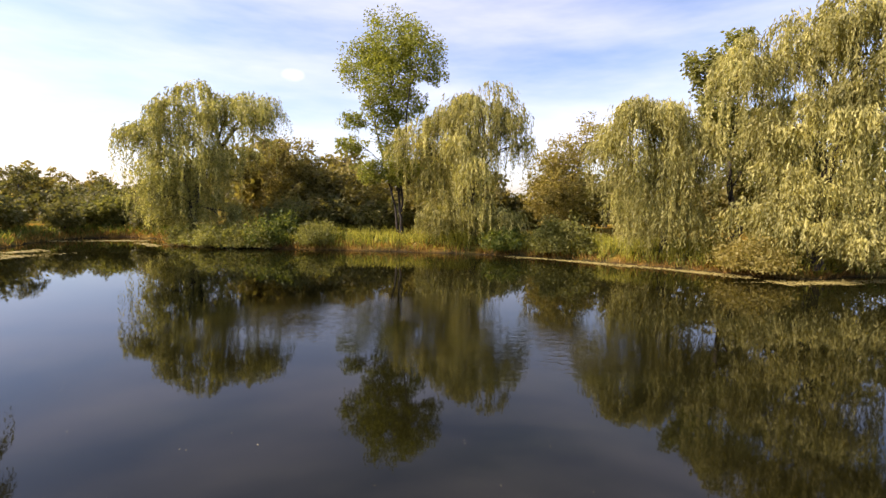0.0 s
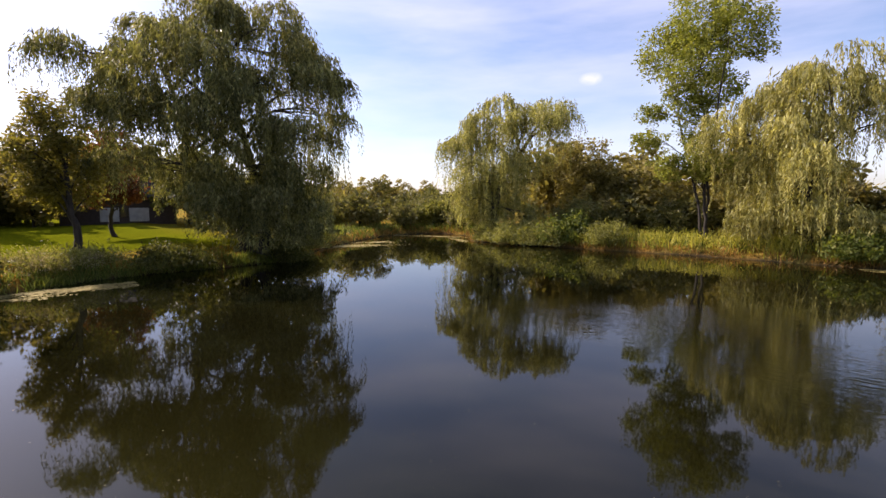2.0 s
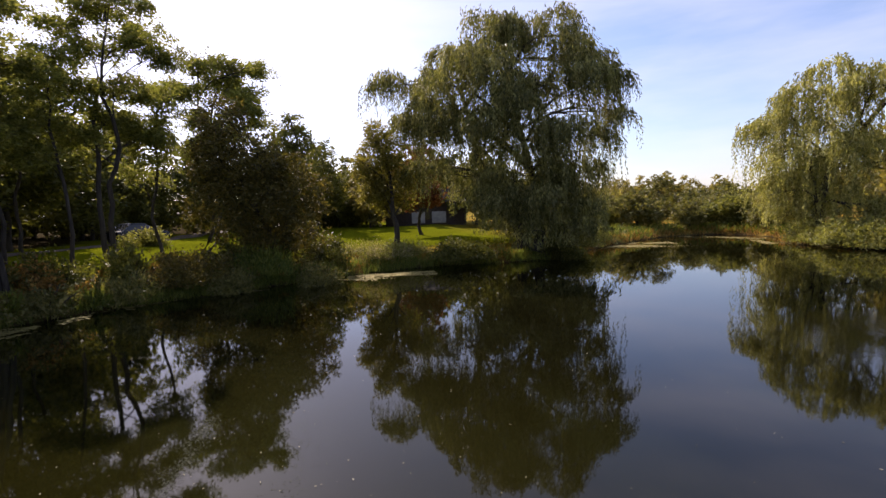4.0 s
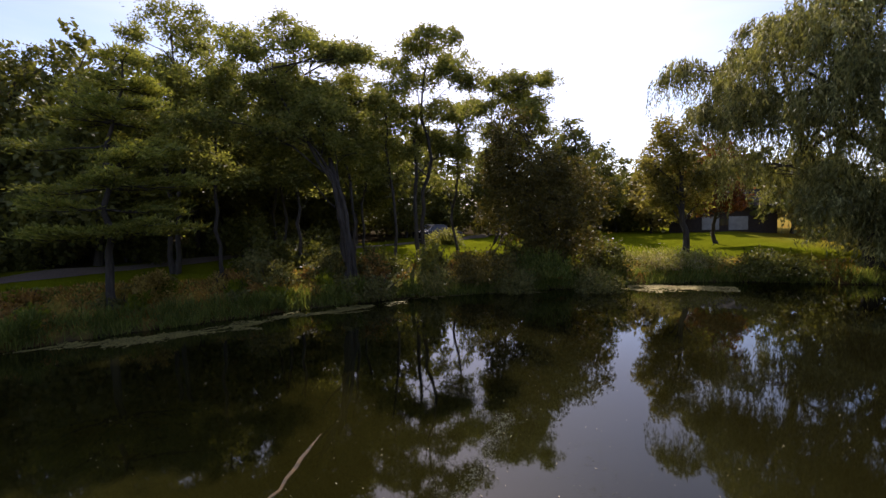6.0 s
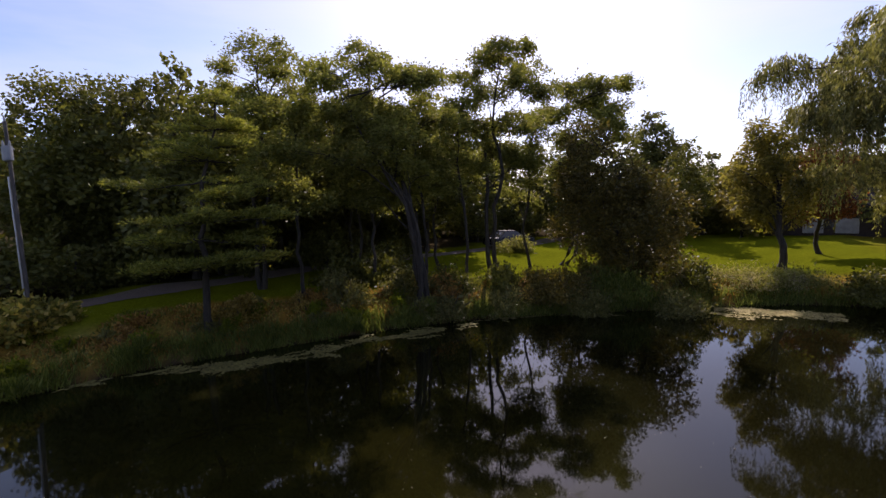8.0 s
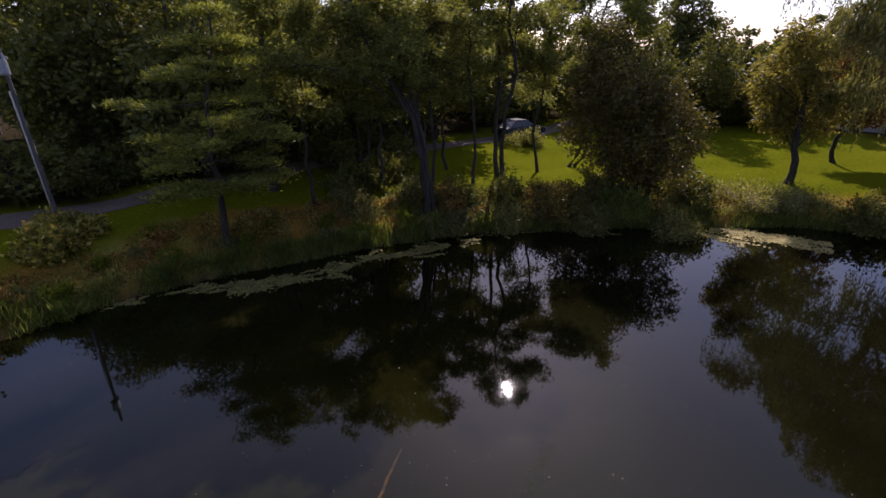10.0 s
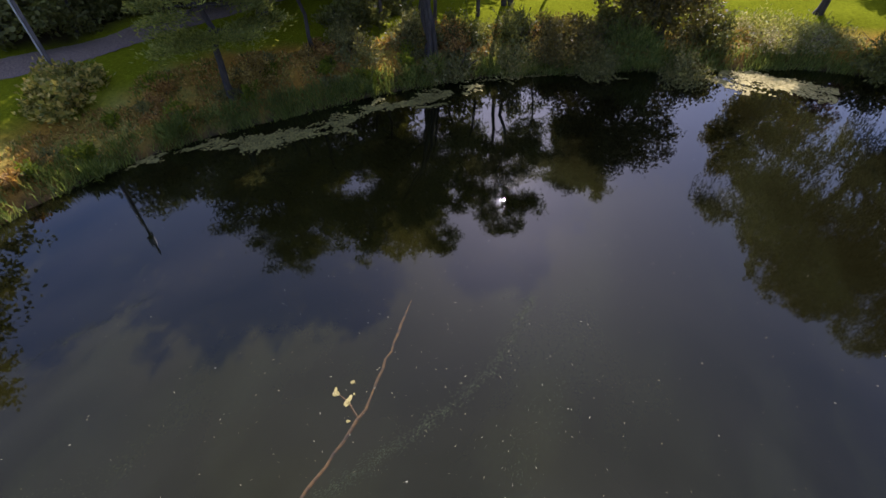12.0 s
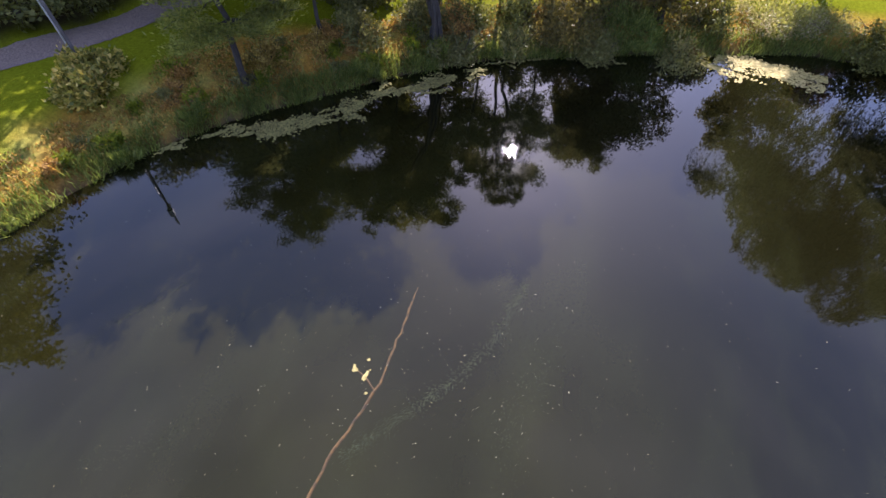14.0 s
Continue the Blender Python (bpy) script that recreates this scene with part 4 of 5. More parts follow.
scatter(near_wood, [(-28.5, -23.5), (-30.5, -27.5), (-32.0, -20.0), (-36.0, -16.5), (-39.5, -12.8)], wr, 0.85, 1.0)
# spots and heights set so these shade the drive and the lawn
scatter(near_wood, [(-26.2, -24.8), (-23.0, -28.4), (-25.4, -21.3)], wr, 1.05, 1.1)
scatter(green_wood, [(-55.5, 24.0), (-56.0, 18.0), (-58, 29), (-60, 14), (-50.0, 27.0)], wr, 0.75, 0.95)
scatter(olive_wood, [(-47.0, 26.5), (-49.5, 14.0)], wr, 0.7, 0.85)
scatter(near_wood, [(-43.5, -14.5), (-38.5, -12.5), (-41.0, -17.5)], wr, 1.1, 1.25)
scatter(near_wood, [(-49, 8.5), (-46.5, -9.8), (-50, -1.0), (-48.5, 4.5), (-52.5, -5.5)], wr, 0.85, 1.0)
dark_fine = wood_tree("thicket_tree", BROAD, 4.4, 3.0, 508, "dark green thicket tree behind the lawn", 2600, (0.34, 0.2))
scatter(dark_fine, [(-50, -6), (-51, -2), (-50, 2), (-52, 7), (-48.5, -11), (-53, 11.5), (-40, -16.5), (-53.5, 15.5), (-58, -8), (-57, -3), (-58.5, 2), (-57, -13), (-60, 7), (-55, -18), (-32.8, 24.2), (-31.4, 21.2)], wr, 0.85, 1.1)
scatter(dark_fine, [(-56.1, -20.9), (-54.0, -17.9), (-59.4, -17.4), (-56.2, -14.1)], wr, 1.1, 1.3)
dark_fine.matrix_world = pose(-49.5, 4.6, ground_z(-49.5, 4.6) - 0.1)
# tall tree added to cast shadow over the lawn round the pole
scatter(near_wood, [(-24.0, -22.4)], wr, 1.3, 1.35)
scatter(near_wood, [(-6.2, -23.1)], wr, 0.85, 0.87)
scatter(near_wood, [(-21.5, -28.6)], wr, 0.8, 0.85)
# enlarged to keep the sun off the lawn behind the pine
scatter(near_wood, [(-28.6, -19.6), (-33.0, -17.0)], wr, 1.15, 1.3)
scatter(dark_fine, [(-18.6, -25.2), (-22.4, -24.2), (-25.4, -22.0), (-27.8, -15.8), (-16.6, -27.6), (-13.5, -29.0)], wr, 0.6, 0.8)
scatter(olive_wood, [(24, 39), (18, 41.5), (28, 37), (33, 33)], wr, 0.85, 1.0)
scatter(olive_wood, polar(84, 113, 58, 66, 9), wr, 1.15, 1.35)

# ---- slim young locusts filling the stand ----
for i, (x, y, top) in enumerate(((-26.8, -9.8, 10.5), (-26.2, -13.0, 9.5), (-25.6, -8.5, 9.0), (-27.4, -6.6, 9.6), (-30.2, -9.0, 10.0), (-31.5, -3.2, 9.0), (-24.8, -11.2, 8.2), (-21.2, -13.4, 8.6), (-28.6, -14.2, 10.4))):
    lr = np.random.default_rng(600 + i)
    tree("young_locust", (x, y), [(lr.uniform(-1.2, 1.2), lr.uniform(-0.8, 0.8), top * q + 1.6, lr.uniform(1.0, 1.6), lr.uniform(0.5, 0.75), 0) for q in (0.50, 0.58, 0.67, 0.76, 0.86, 0.96)],
         "locust", LOCUST, BARK, "slim shaded young locust tree in the stand", trunk_r=0.085, fork=0.5, leaves=8500, size=(0.17, 0.085), seed=610 + i, group="young locusts", twigs=3)

# ---- two thin trees on the far horizon ----
tree("bare_tree", (-53.6, 52.6), [(0, 0, 6.8, 1.7, 1.5, 0), (-1.1, 0.4, 5.6, 1.3, 1.1, 0), (1.2, -0.3, 5.4, 1.3, 1.1, 0)], "broad", DULL, BARK_GREY, "nearly leafless grey tree on the far bank", trunk_r=0.15, fork=0.45, leaves=140, size=(0.18, 0.09), seed=131, twigs=14)
tree("young_poplar", (-47.7, 54.1), [(0, 0, 6.6, 1.0, 1.0, 0), (-0.9, 0.2, 5.4, 1.0, 0.9, 0), (1.0, 0.1, 5.8, 0.9, 1.0, 0), (0.2, 0, 4.0, 1.1, 0.9, 0)], "broad", OLIVE, BARK_GREY, "small thin-leaved young poplar on the far bank", trunk_r=0.12, fork=0.4, leaves=1700, size=(0.26, 0.16), seed=132, twigs=6)

# ---- shrubs on the banks ----
shrub("hydrangea_bush", -13.7, -20.5, 1.3, 1.35, HYDRANGEA, "round leafy bush with yellowing leaves round the pole foot", 6500, (0.21, 0.14), 11)
shrub("gold_bush", -18.0, -14.6, 0.7, 1.3, GOLD, "small golden autumn bush on the bank", 2200, (0.14, 0.08), 12)
shrub("bank_bush", -25.6, -1.6, 1.7, 1.5, TURNING, "olive-brown bush at the water's edge", 5000, (0.16, 0.07), 13, upright=0.6)
shrub("reed_clump", -26.6, 1.8, 1.6, 1.3, GRASS, "green reed clump at the water's edge", 4500, (0.3, 0.045), 14, upright=2.2)
shrub("flowering_weed", -29.4, 8.6, 1.7, 1.0, SEED, "tall weeds with pale seed heads on the bank", 2600, (0.12, 0.05), 15)
shrub("flowering_weed", -29.7, 10.8, 1.3, 0.8, SEED, "tall weeds with pale seed heads beside the algae", 2200, (0.12, 0.05), 36)
shrub("weed_clump", -30.2, 9.4, 2.0, 0.6, SHRUB, "tall grey-green weeds on the bank", 6000, (0.18, 0.06), 16, upright=0.8)
shrub("rust_bush", -24.0, -7.6, 1.1, 1.3, RUST, "rust-brown dried bush below the trees", 4000, (0.15, 0.08), 17)
shrub("round_bush", 9.8, 37.8, 2.0, 3.4, SHRUB, "rounded grey-green bush on the far bank", 8000, (0.24, 0.12), 18)
shrub("bank_bush", -17.5, 41.6, 2.2, 2.4, SHRUB, "grey-green bush under the willow", 6000, (0.2, 0.1), 19)
shrub("bank_bush", -11.0, 42.0, 2.1, 1.9, SHRUB, "grey-green low bush at the water's edge", 5000, (0.2, 0.1), 20)
shrub("yellow_bush", -14.5, 43.5, 2.0, 2.9, GRASS, "bright yellow-green bush behind the willow", 5000, (0.24, 0.16), 21)
shrub("bank_bush", 4.8, 40.5, 1.9, 2.3, GRASS, "leafy green bush under the willow", 5000, (0.24, 0.16), 22)
shrub("bank_bush", 20.0, 30.5, 2.6, 2.4, BROWN, "yellow-brown weeds below the willows", 7000, (0.2, 0.1), 23)
shrub("bank_bush", 25.0, 31.5, 2.6, 2.2, BROWN, "yellow-brown weeds below the willows", 7000, (0.2, 0.1), 24)
shrub("bank_bush", -27.0, 20.5, 1.7, 1.5, BROAD, "dark bush at the willow's foot", 5000, (0.18, 0.1), 25)
shrub("bank_bush", -28.6, 14.2, 1.6, 1.3, BROAD, "dark bush at the willow's foot", 5000, (0.18, 0.1), 26)
shrub("bank_bush", -30.5, 24.5, 2.0, 1.9, SHRUB, "dark bush at the channel's edge", 5000, (0.18, 0.1), 27)
shrub("bank_bush", -33.5, 29.5, 2.0, 2.3, SHRUB, "grey-green bush at the channel's edge", 5000, (0.18, 0.1), 28)
shrub("bank_bush", -20.2, 42.0, 1.9, 2.0, SHRUB, "grey-green weeds at the willow's foot", 4500, (0.2, 0.1), 29)
shrub("bank_bush", -23.2, 42.6, 1.8, 1.9, SHRUB, "grey-green bush at the willow's foot", 4000, (0.2, 0.1), 30)
shrub("bank_bush", -25.9, 4.2, 1.4, 1.3, OLIVE, "grey-green bush below the dense tree", 3600, (0.16, 0.08), 31)
shrub("bank_bush", -25.0, 0.2, 1.4, 1.15, OLIVE, "grey-green weeds at the shaded water's edge", 3600, (0.18, 0.06), 32, upright=0.9)
shrub("bank_bush", -23.6, -4.2, 1.5, 1.2, OLIVE, "grey-green weeds at the shaded water's edge", 3600, (0.18, 0.06), 33, upright=0.9)
shrub("bank_bush", -22.4, -6.4, 1.2, 1.2, OLIVE, "dark bush at the shaded water's edge", 3000, (0.15, 0.08), 34)
for i, (x, y, leaf) in enumerate(((-23.6, -8.9, OLIVE), (-24.6, -6.4, BROAD), (-25.8, -3.9, BROAD), (-26.9, -1.6, TURNING), (-27.6, 0.6, BROAD), (-28.6, 5.6, BROAD), (-21.4, -11.2, OLIVE))):
    shrub("bank_thicket", x, y, 1.25, 1.5 + 0.15 * (i % 3), leaf, "shaded leafy thicket along the top of the bank", 3000, (0.17, 0.085), 90 + i, "bank thickets", 0.5)
shrub("pale_bush", -38.4, -4.6, 1.1, 1.6, SHRUB, "pale grey-green bush on the lawn by the drive", 3000, (0.18, 0.09), 35)
for i, (x, y) in enumerate(((-27.5, -11.5), (-24, -12.5), (-34, 4.5), (-26.5, -21.5), (-29.5, -19.5), (-30.8, -13.2), (-21.5, -25.5), (-36.0, -14.6))):
    shrub("understory_bush", x, y, 1.5, 1.6 + 0.2 * (i % 3), BROAD, "dark green bush in the trees' shade", 2800, (0.22, 0.13), 40 + i, "understory bushes")


# ---- tufts of weeds down the bank ----
tuft_rng = np.random.default_rng(88)
tuft_mats = [(GRASS, "green sedge tuft on the bank", (0.34, 0.04), 1.8), (RUST, "rust-brown leafy weed on the bank", (0.13, 0.075), 0.4), (GOLD, "golden dry weed on the bank", (0.13, 0.07), 0.5),
             (OLIVE, "olive leafy weed on the bank", (0.15, 0.08), 0.4), (LAWN_BLADE, "bright green leafy weed on the bank", (0.16, 0.08), 0.7), (RUST, "rust-brown leafy weed on the bank", (0.15, 0.06), 0.8)]
placed = 0
while placed < 74:
    tx, ty = tuft_rng.uniform(-27, -6), tuft_rng.uniform(-21, 3)
    sd = float(shore_dist(tx, ty)[0])
    if not 0.15 < sd < 3.6 or (tx > -12 and sd > 2.4):
        continue
    pick = 0 if sd < 0.75 else int(tuft_rng.integers(1, 6))
    leaf, words, blade, up = tuft_mats[pick]
    shrub("weed_tuft", tx, ty, tuft_rng.uniform(0.28, 0.5), tuft_rng.uniform(0.35, 0.75), leaf, words, int(tuft_rng.uniform(300, 620)), blade, 700 + placed, "weed tufts on the bank", up)
    placed += 1


# ---- grasses ----
def grasses(name, mat, label, count, lo, hi, keep, height, width, seed, splay=0.25, lift=0.0):
    """Blades standing along the bank, lo to hi metres from the water."""
    rng = np.random.default_rng(seed)
    i = rng.integers(0, len(RING), count * 10)
    a = RING[i] + (np.roll(RING, -1, axis=0)[i] - RING[i]) * rng.uniform(0, 1, (len(i), 1))
    p = a + rng.normal(size=a.shape) * (hi + 0.6)
    sd = shore_dist(p[:, 0], p[:, 1])
    ok = (sd > lo) & (sd < hi) & keep(p[:, 0], p[:, 1])
    clump = np.sin(p[:, 0] * 2.1 + np.sin(p[:, 1] * 1.7)) * np.sin(p[:, 1] * 1.9 + 1.0) > rng.uniform(-1.0, 0.75, len(p))
    p, sd = p[ok & clump][:count], sd[ok & clump][:count]
    z = land(p[:, 0], p[:, 1], sd) - 0.03 + lift * rng.uniform(0, 1, len(p)) ** 0.7
    ax = np.array((0, 0, 1.0)) + rng.normal(size=(len(p), 3)) * splay
    h = height * rng.uniform(0.5, 1.25, len(p))
    me = leaf_mesh(name, np.concatenate([p, z[:, None]], 1), ax, h, np.full(len(p), width) * rng.uniform(0.6, 1.4, len(p)), mat, rng)
    return tagged(new(name, me), label, "grass", kind="stuff")


def south_west(x, y):
    return (x < -2) & (y < 24)


def rough_bank(x, y):
    edge = 2.9 + 1.6 * ease(-x, 13, 17) * (1 - ease(-x, 19, 23)) + 0.3 * np.sin(x * 2.3 - y)
    return south_west(x, y) & (shore_dist(x, y) < edge)


def north(x, y):
    return (y > 26) & (x > -45)


grasses("bank_grass", GRASS, "green grass and sedge along the water's edge", 26000, -0.15, 0.9, south_west, 0.55, 0.035, 61, 0.4)
grasses("dry_grass", RUST, "dry rust and straw coloured weeds on the bank", 17000, 0.9, 4.6, rough_bank, 0.20, 0.035, 62, 0.9)
grasses("mixed_weeds", SHRUB, "grey-green weeds on the bank", 5000, 0.3, 2.2, south_west, 0.36, 0.05, 63, 0.6)
grasses("ground_weeds", RUST, "low rust and straw coloured leafy weeds on the bank", 46000, 0.6, 4.6, rough_bank, 0.17, 0.075, 67, 1.2)
grasses("gold_weeds", GOLD, "golden dry grass tufts on the bank", 22000, 0.5, 4.6, lambda x, y: rough_bank(x, y) & (y < -5), 0.22, 0.05, 76, 0.8)
grasses("low_greens", GRASS, "low green leafy weeds on the bank", 26000, 0.2, 4.6, rough_bank, 0.19, 0.075, 68, 1.1)
grasses("lawn_grass", LAWN_BLADE, "short mown grass blades at the lawn's edge", 42000, 2.9, 7.0, lambda x, y: south_west(x, y) & (y < -12), 0.07, 0.03, 69, 0.9)
grasses("tall_reeds", REED, "tall yellow-green reeds and meadow grass on the far bank", 22000, 0.2, 6.5, lambda x, y: north(x, y) & (x > -21), 1.05, 0.06, 64, 0.22)
grasses("meadow_leaves", REED, "leafy yellow-green meadow plants on the far bank", 30000, 0.2, 6.0, lambda x, y: north(x, y) & (x > -21), 0.17, 0.10, 70, 1.3, 1.05)
grasses("edge_weeds", RUST, "dry brown stalks at the far water's edge", 9000, 0.0, 1.2, north, 0.6, 0.05, 65, 0.4)
grasses("leafy_weeds", GRASS, "leafy green weeds on the far bank", 16000, 0.3, 5.0, north, 0.8, 0.08, 66, 0.5)


# ---- scum, leaves and the log on the water ----
def scum(name, label, spots, seed, r=(0.03, 0.085), mat=ALGAE):
    """Thin rafts of algae and small pads: (x, y, half length, half width, turn, pieces)."""
    rng = np.random.default_rng(seed)
    P, R = [], []
    for x, y, a, b, turn, count in spots:
        count = int(count * 2.6)
        q = rng.normal(size=(count // 40 + 1, 2)).repeat(40, axis=0)[:count] * 0.46 + rng.normal(size=(count, 2)) * 0.13
        q *= (1 + 0.3 * np.sin(q[:, :1] * 5 + x))
        c, s = math.cos(radians(turn)), math.sin(radians(turn))
        P.append(np.stack([x + q[:, 0] * a * c - q[:, 1] * b * s, y + q[:, 0] * a * s + q[:, 1] * b * c], 1))
        R.append(rng.uniform(*r, count))
    P, R = np.concatenate(P), np.concatenate(R)
    z = rng.uniform(0.006, 0.02, len(P))
    ang = np.linspace(0, 2 * np.pi, 6, endpoint=False)[None] + rng.uniform(0, 6, (len(P), 1))
    rad = R[:, None] * rng.uniform(0.6, 1.2, (len(P), 6))
    phi = rng.uniform(0, 3.14, (len(P), 1))
    rad = rad * (0.75 + 0.5 * abs(np.cos(ang - phi)))
    v = np.stack([P[:, :1] + rad * np.cos(ang), P[:, 1:] + rad * np.sin(ang), z[:, None] + rng.uniform(-0.004, 0.006, rad.shape)], -1)
    me = np_mesh(name, v.reshape(-1, 3), np.arange(len(P) * 6).reshape(-1, 6), mat)
    return tagged(new(name, me), label, "algae", kind="stuff")


scum("algae_raft", "straw-coloured algae raft floating by the bank", [(-26.2, 9.0, 2.6, 1.0, 75, 1100), (-25.6, 6.4, 1.4, 0.6, 80, 250)], 71)
scum("algae_raft", "olive and straw coloured algae along the bank", [(-14.6, -12.3, 1.1, 0.75, 125, 420), (-15.6, -11.2, 0.9, 0.5, 120, 200), (-17.0, -9.9, 1.2, 0.6, 135, 300), (-18.6, -8.9, 1.0, 0.55, 135, 260), (-20.2, -6.9, 1.2, 0.5, 128, 240),
     (-21.6, -5.4, 0.8, 0.5, 128, 120), (-13.4, -14.6, 0.9, 0.3, 135, 110), (-12.2, -15.9, 1.0, 0.3, 140, 110), (-23.3, -3.4, 1.2, 0.45, 115, 150), (-24.6, 0.6, 1.2, 0.4, 110, 110), (-16.4, -9.6, 0.7, 0.35, 100, 70), (-14.0, -13.5, 1.2, 0.45, 112, 220), (-15.2, -11.4, 2.2, 0.5, 125, 300), (-19.3, -7.6, 2.4, 0.5, 132, 300)], 72, (0.022, 0.07), ALGAE_OLIVE)
scum("algae_raft", "long straw-coloured algae strip by the far bank", [(22.5, 27.4, 4.5, 0.8, 10, 1000), (16.5, 31.0, 4.0, 0.8, 140, 1000), (10.5, 35.2, 4.0, 0.7, 145, 900), (6.5, 37.6, 2.4, 0.5, 150, 400)], 73)
scum("algae_raft", "pale scum at the channel's mouth", [(-31.0, 31.5, 3.6, 1.3, 62, 900), (-32.0, 36.0, 2.0, 1.0, 60, 500), (-31.5, 46.0, 4.0, 1.0, 10, 700), (-26.5, 43.0, 2.5, 0.7, 140, 400)], 74)
scum("algae_clump", "small pale clump of floating weed caught on the log", [(-5.15, -4.4, 0.16, 0.10, 20, 60), (-5.0, -4.05, 0.20, 0.12, -30, 70), (-5.55, -4.1, 0.06, 0.05, 0, 12), (-4.6, -3.8, 0.06, 0.05, 0, 10)], 75, (0.012, 0.038))


def weed_strand(label, way, width, count, seed):
    """Fine filaments of pondweed lifting to the surface along a drifting line."""
    rng = np.random.default_rng(seed)
    w = np.array(way, float)
    u = rng.uniform(0, len(w) - 1, count)
    k = np.minimum(u.astype(int), len(w) - 2)
    f = (u - k)[:, None]
    p = w[k] * (1 - f) + w[k + 1] * f
    d = unit(w[k + 1] - w[k])
    clump = 0.35 + 0.65 * np.sin(u * 5.0 + seed) ** 2
    p = p + np.stack([-d[:, 1], d[:, 0]], 1) * (rng.normal(size=(count, 1)) * width * clump[:, None]) + rng.normal(size=(count, 2)) * 0.05
    a = np.concatenate([d + rng.normal(size=(count, 2)) * 0.5, rng.normal(size=(count, 1)) * 0.02], 1)
    s = rng.uniform(0.012, 0.06, count)
    me = leaf_mesh("pondweed_strand", np.concatenate([p, np.full((count, 1), 0.005)], 1), a, s, 0.006 + 0.1 * s, WEED, rng, 0.97)
    return tagged(new("pondweed_strand", me), label, "pondweed", kind="stuff")


weed_strand("thin grey-green pondweed drifting in a long curved line", [(-9.6, -0.3), (-8.5, -0.5), (-7.2, -0.8), (-5.6, -1.6), (-4.7, -2.3), (-3.6, -3.1), (-2.8, -3.7)], 0.15, 2600, 201)
weed_strand("thin grey-green pondweed drifting near the bank", [(-6.7, -10.7), (-5.4, -11.4), (-4.3, -12.1), (-2.6, -12.6)], 0.16, 420, 202)
weed_strand("loose pale pondweed threads on the open water", [(-2.4, -7.8), (-1.3, -9.1), (-0.4, -9.7)], 0.3, 260, 203)
weed_strand("loose pale pondweed threads on the open water", [(-3.4, 0.6), (-5.2, 0.0), (-6.8, 0.9), (-8.6, 1.2)], 0.35, 380, 204)


def floating_leaves(count, seed):
    rng = np.random.default_rng(seed)
    p = np.stack([rng.uniform(-24, 22, count * 2), rng.uniform(-16, 34, count * 2)], 1)
    near = np.stack([rng.normal(-6, 5.0, count * 2), rng.normal(-2, 5.0, count * 2)], 1)
    p = np.concatenate([p, near])
    p = p[shore_dist(p[:, 0], p[:, 1]) < -1.2]
    a = rng.normal(size=(len(p), 3)) * np.array((1, 1, 0.12)) + np.array((0, 0, 0.1))
    s = 0.012 + 0.042 * rng.uniform(0, 1, len(p)) ** 2.5
    me = leaf_mesh("floating_leaves", np.concatenate([p, np.full((len(p), 1), 0.008)], 1), a, s, s * 0.36, PALE_LEAF, rng, 0.9)
    return tagged(new("floating_leaves", me), "pale willow leaves scattered over the water", "leaf", kind="stuff")


floating_leaves(520, 81)


def sunken_log():
    rng = np.random.default_rng(5)
    u = np.linspace(0, 1, 26)
    x = -1.2 - 7.2 * u
    y = -4.02 + 0.46 * ease(u, 0.12, 0.55) - 0.03 * np.sin(u * 9)
    z = -0.022 + 0.003 * np.sin(u * 17) - 0.006 * ease(u, 0.45, 0.75)
    pts = np.stack([x, y, z], 1) + rng.normal(size=(26, 3)) * np.array((0.02, 0.025, 0.003))
    root = thing("sunken_log", -4.8, -4.0, 0)
    off = np.array((-4.8, -4.0, 0))
    part_of("stem", tubes("stem", [(pts - off, 0.050 - 0.010 * u + 0.006 * np.sin(u * 31))], LOG, 8), root)
    part_of("twig", tubes("twig", [(np.array([(-4.75, -3.62, -0.02), (-5.0, -3.95, 0.0), (-5.15, -4.3, 0.0)]) - off, [0.035, 0.025, 0.012])], LOG, 6), root)
    tagged(root, "long orange-brown branch lying just under the water", "log")


sunken_log()


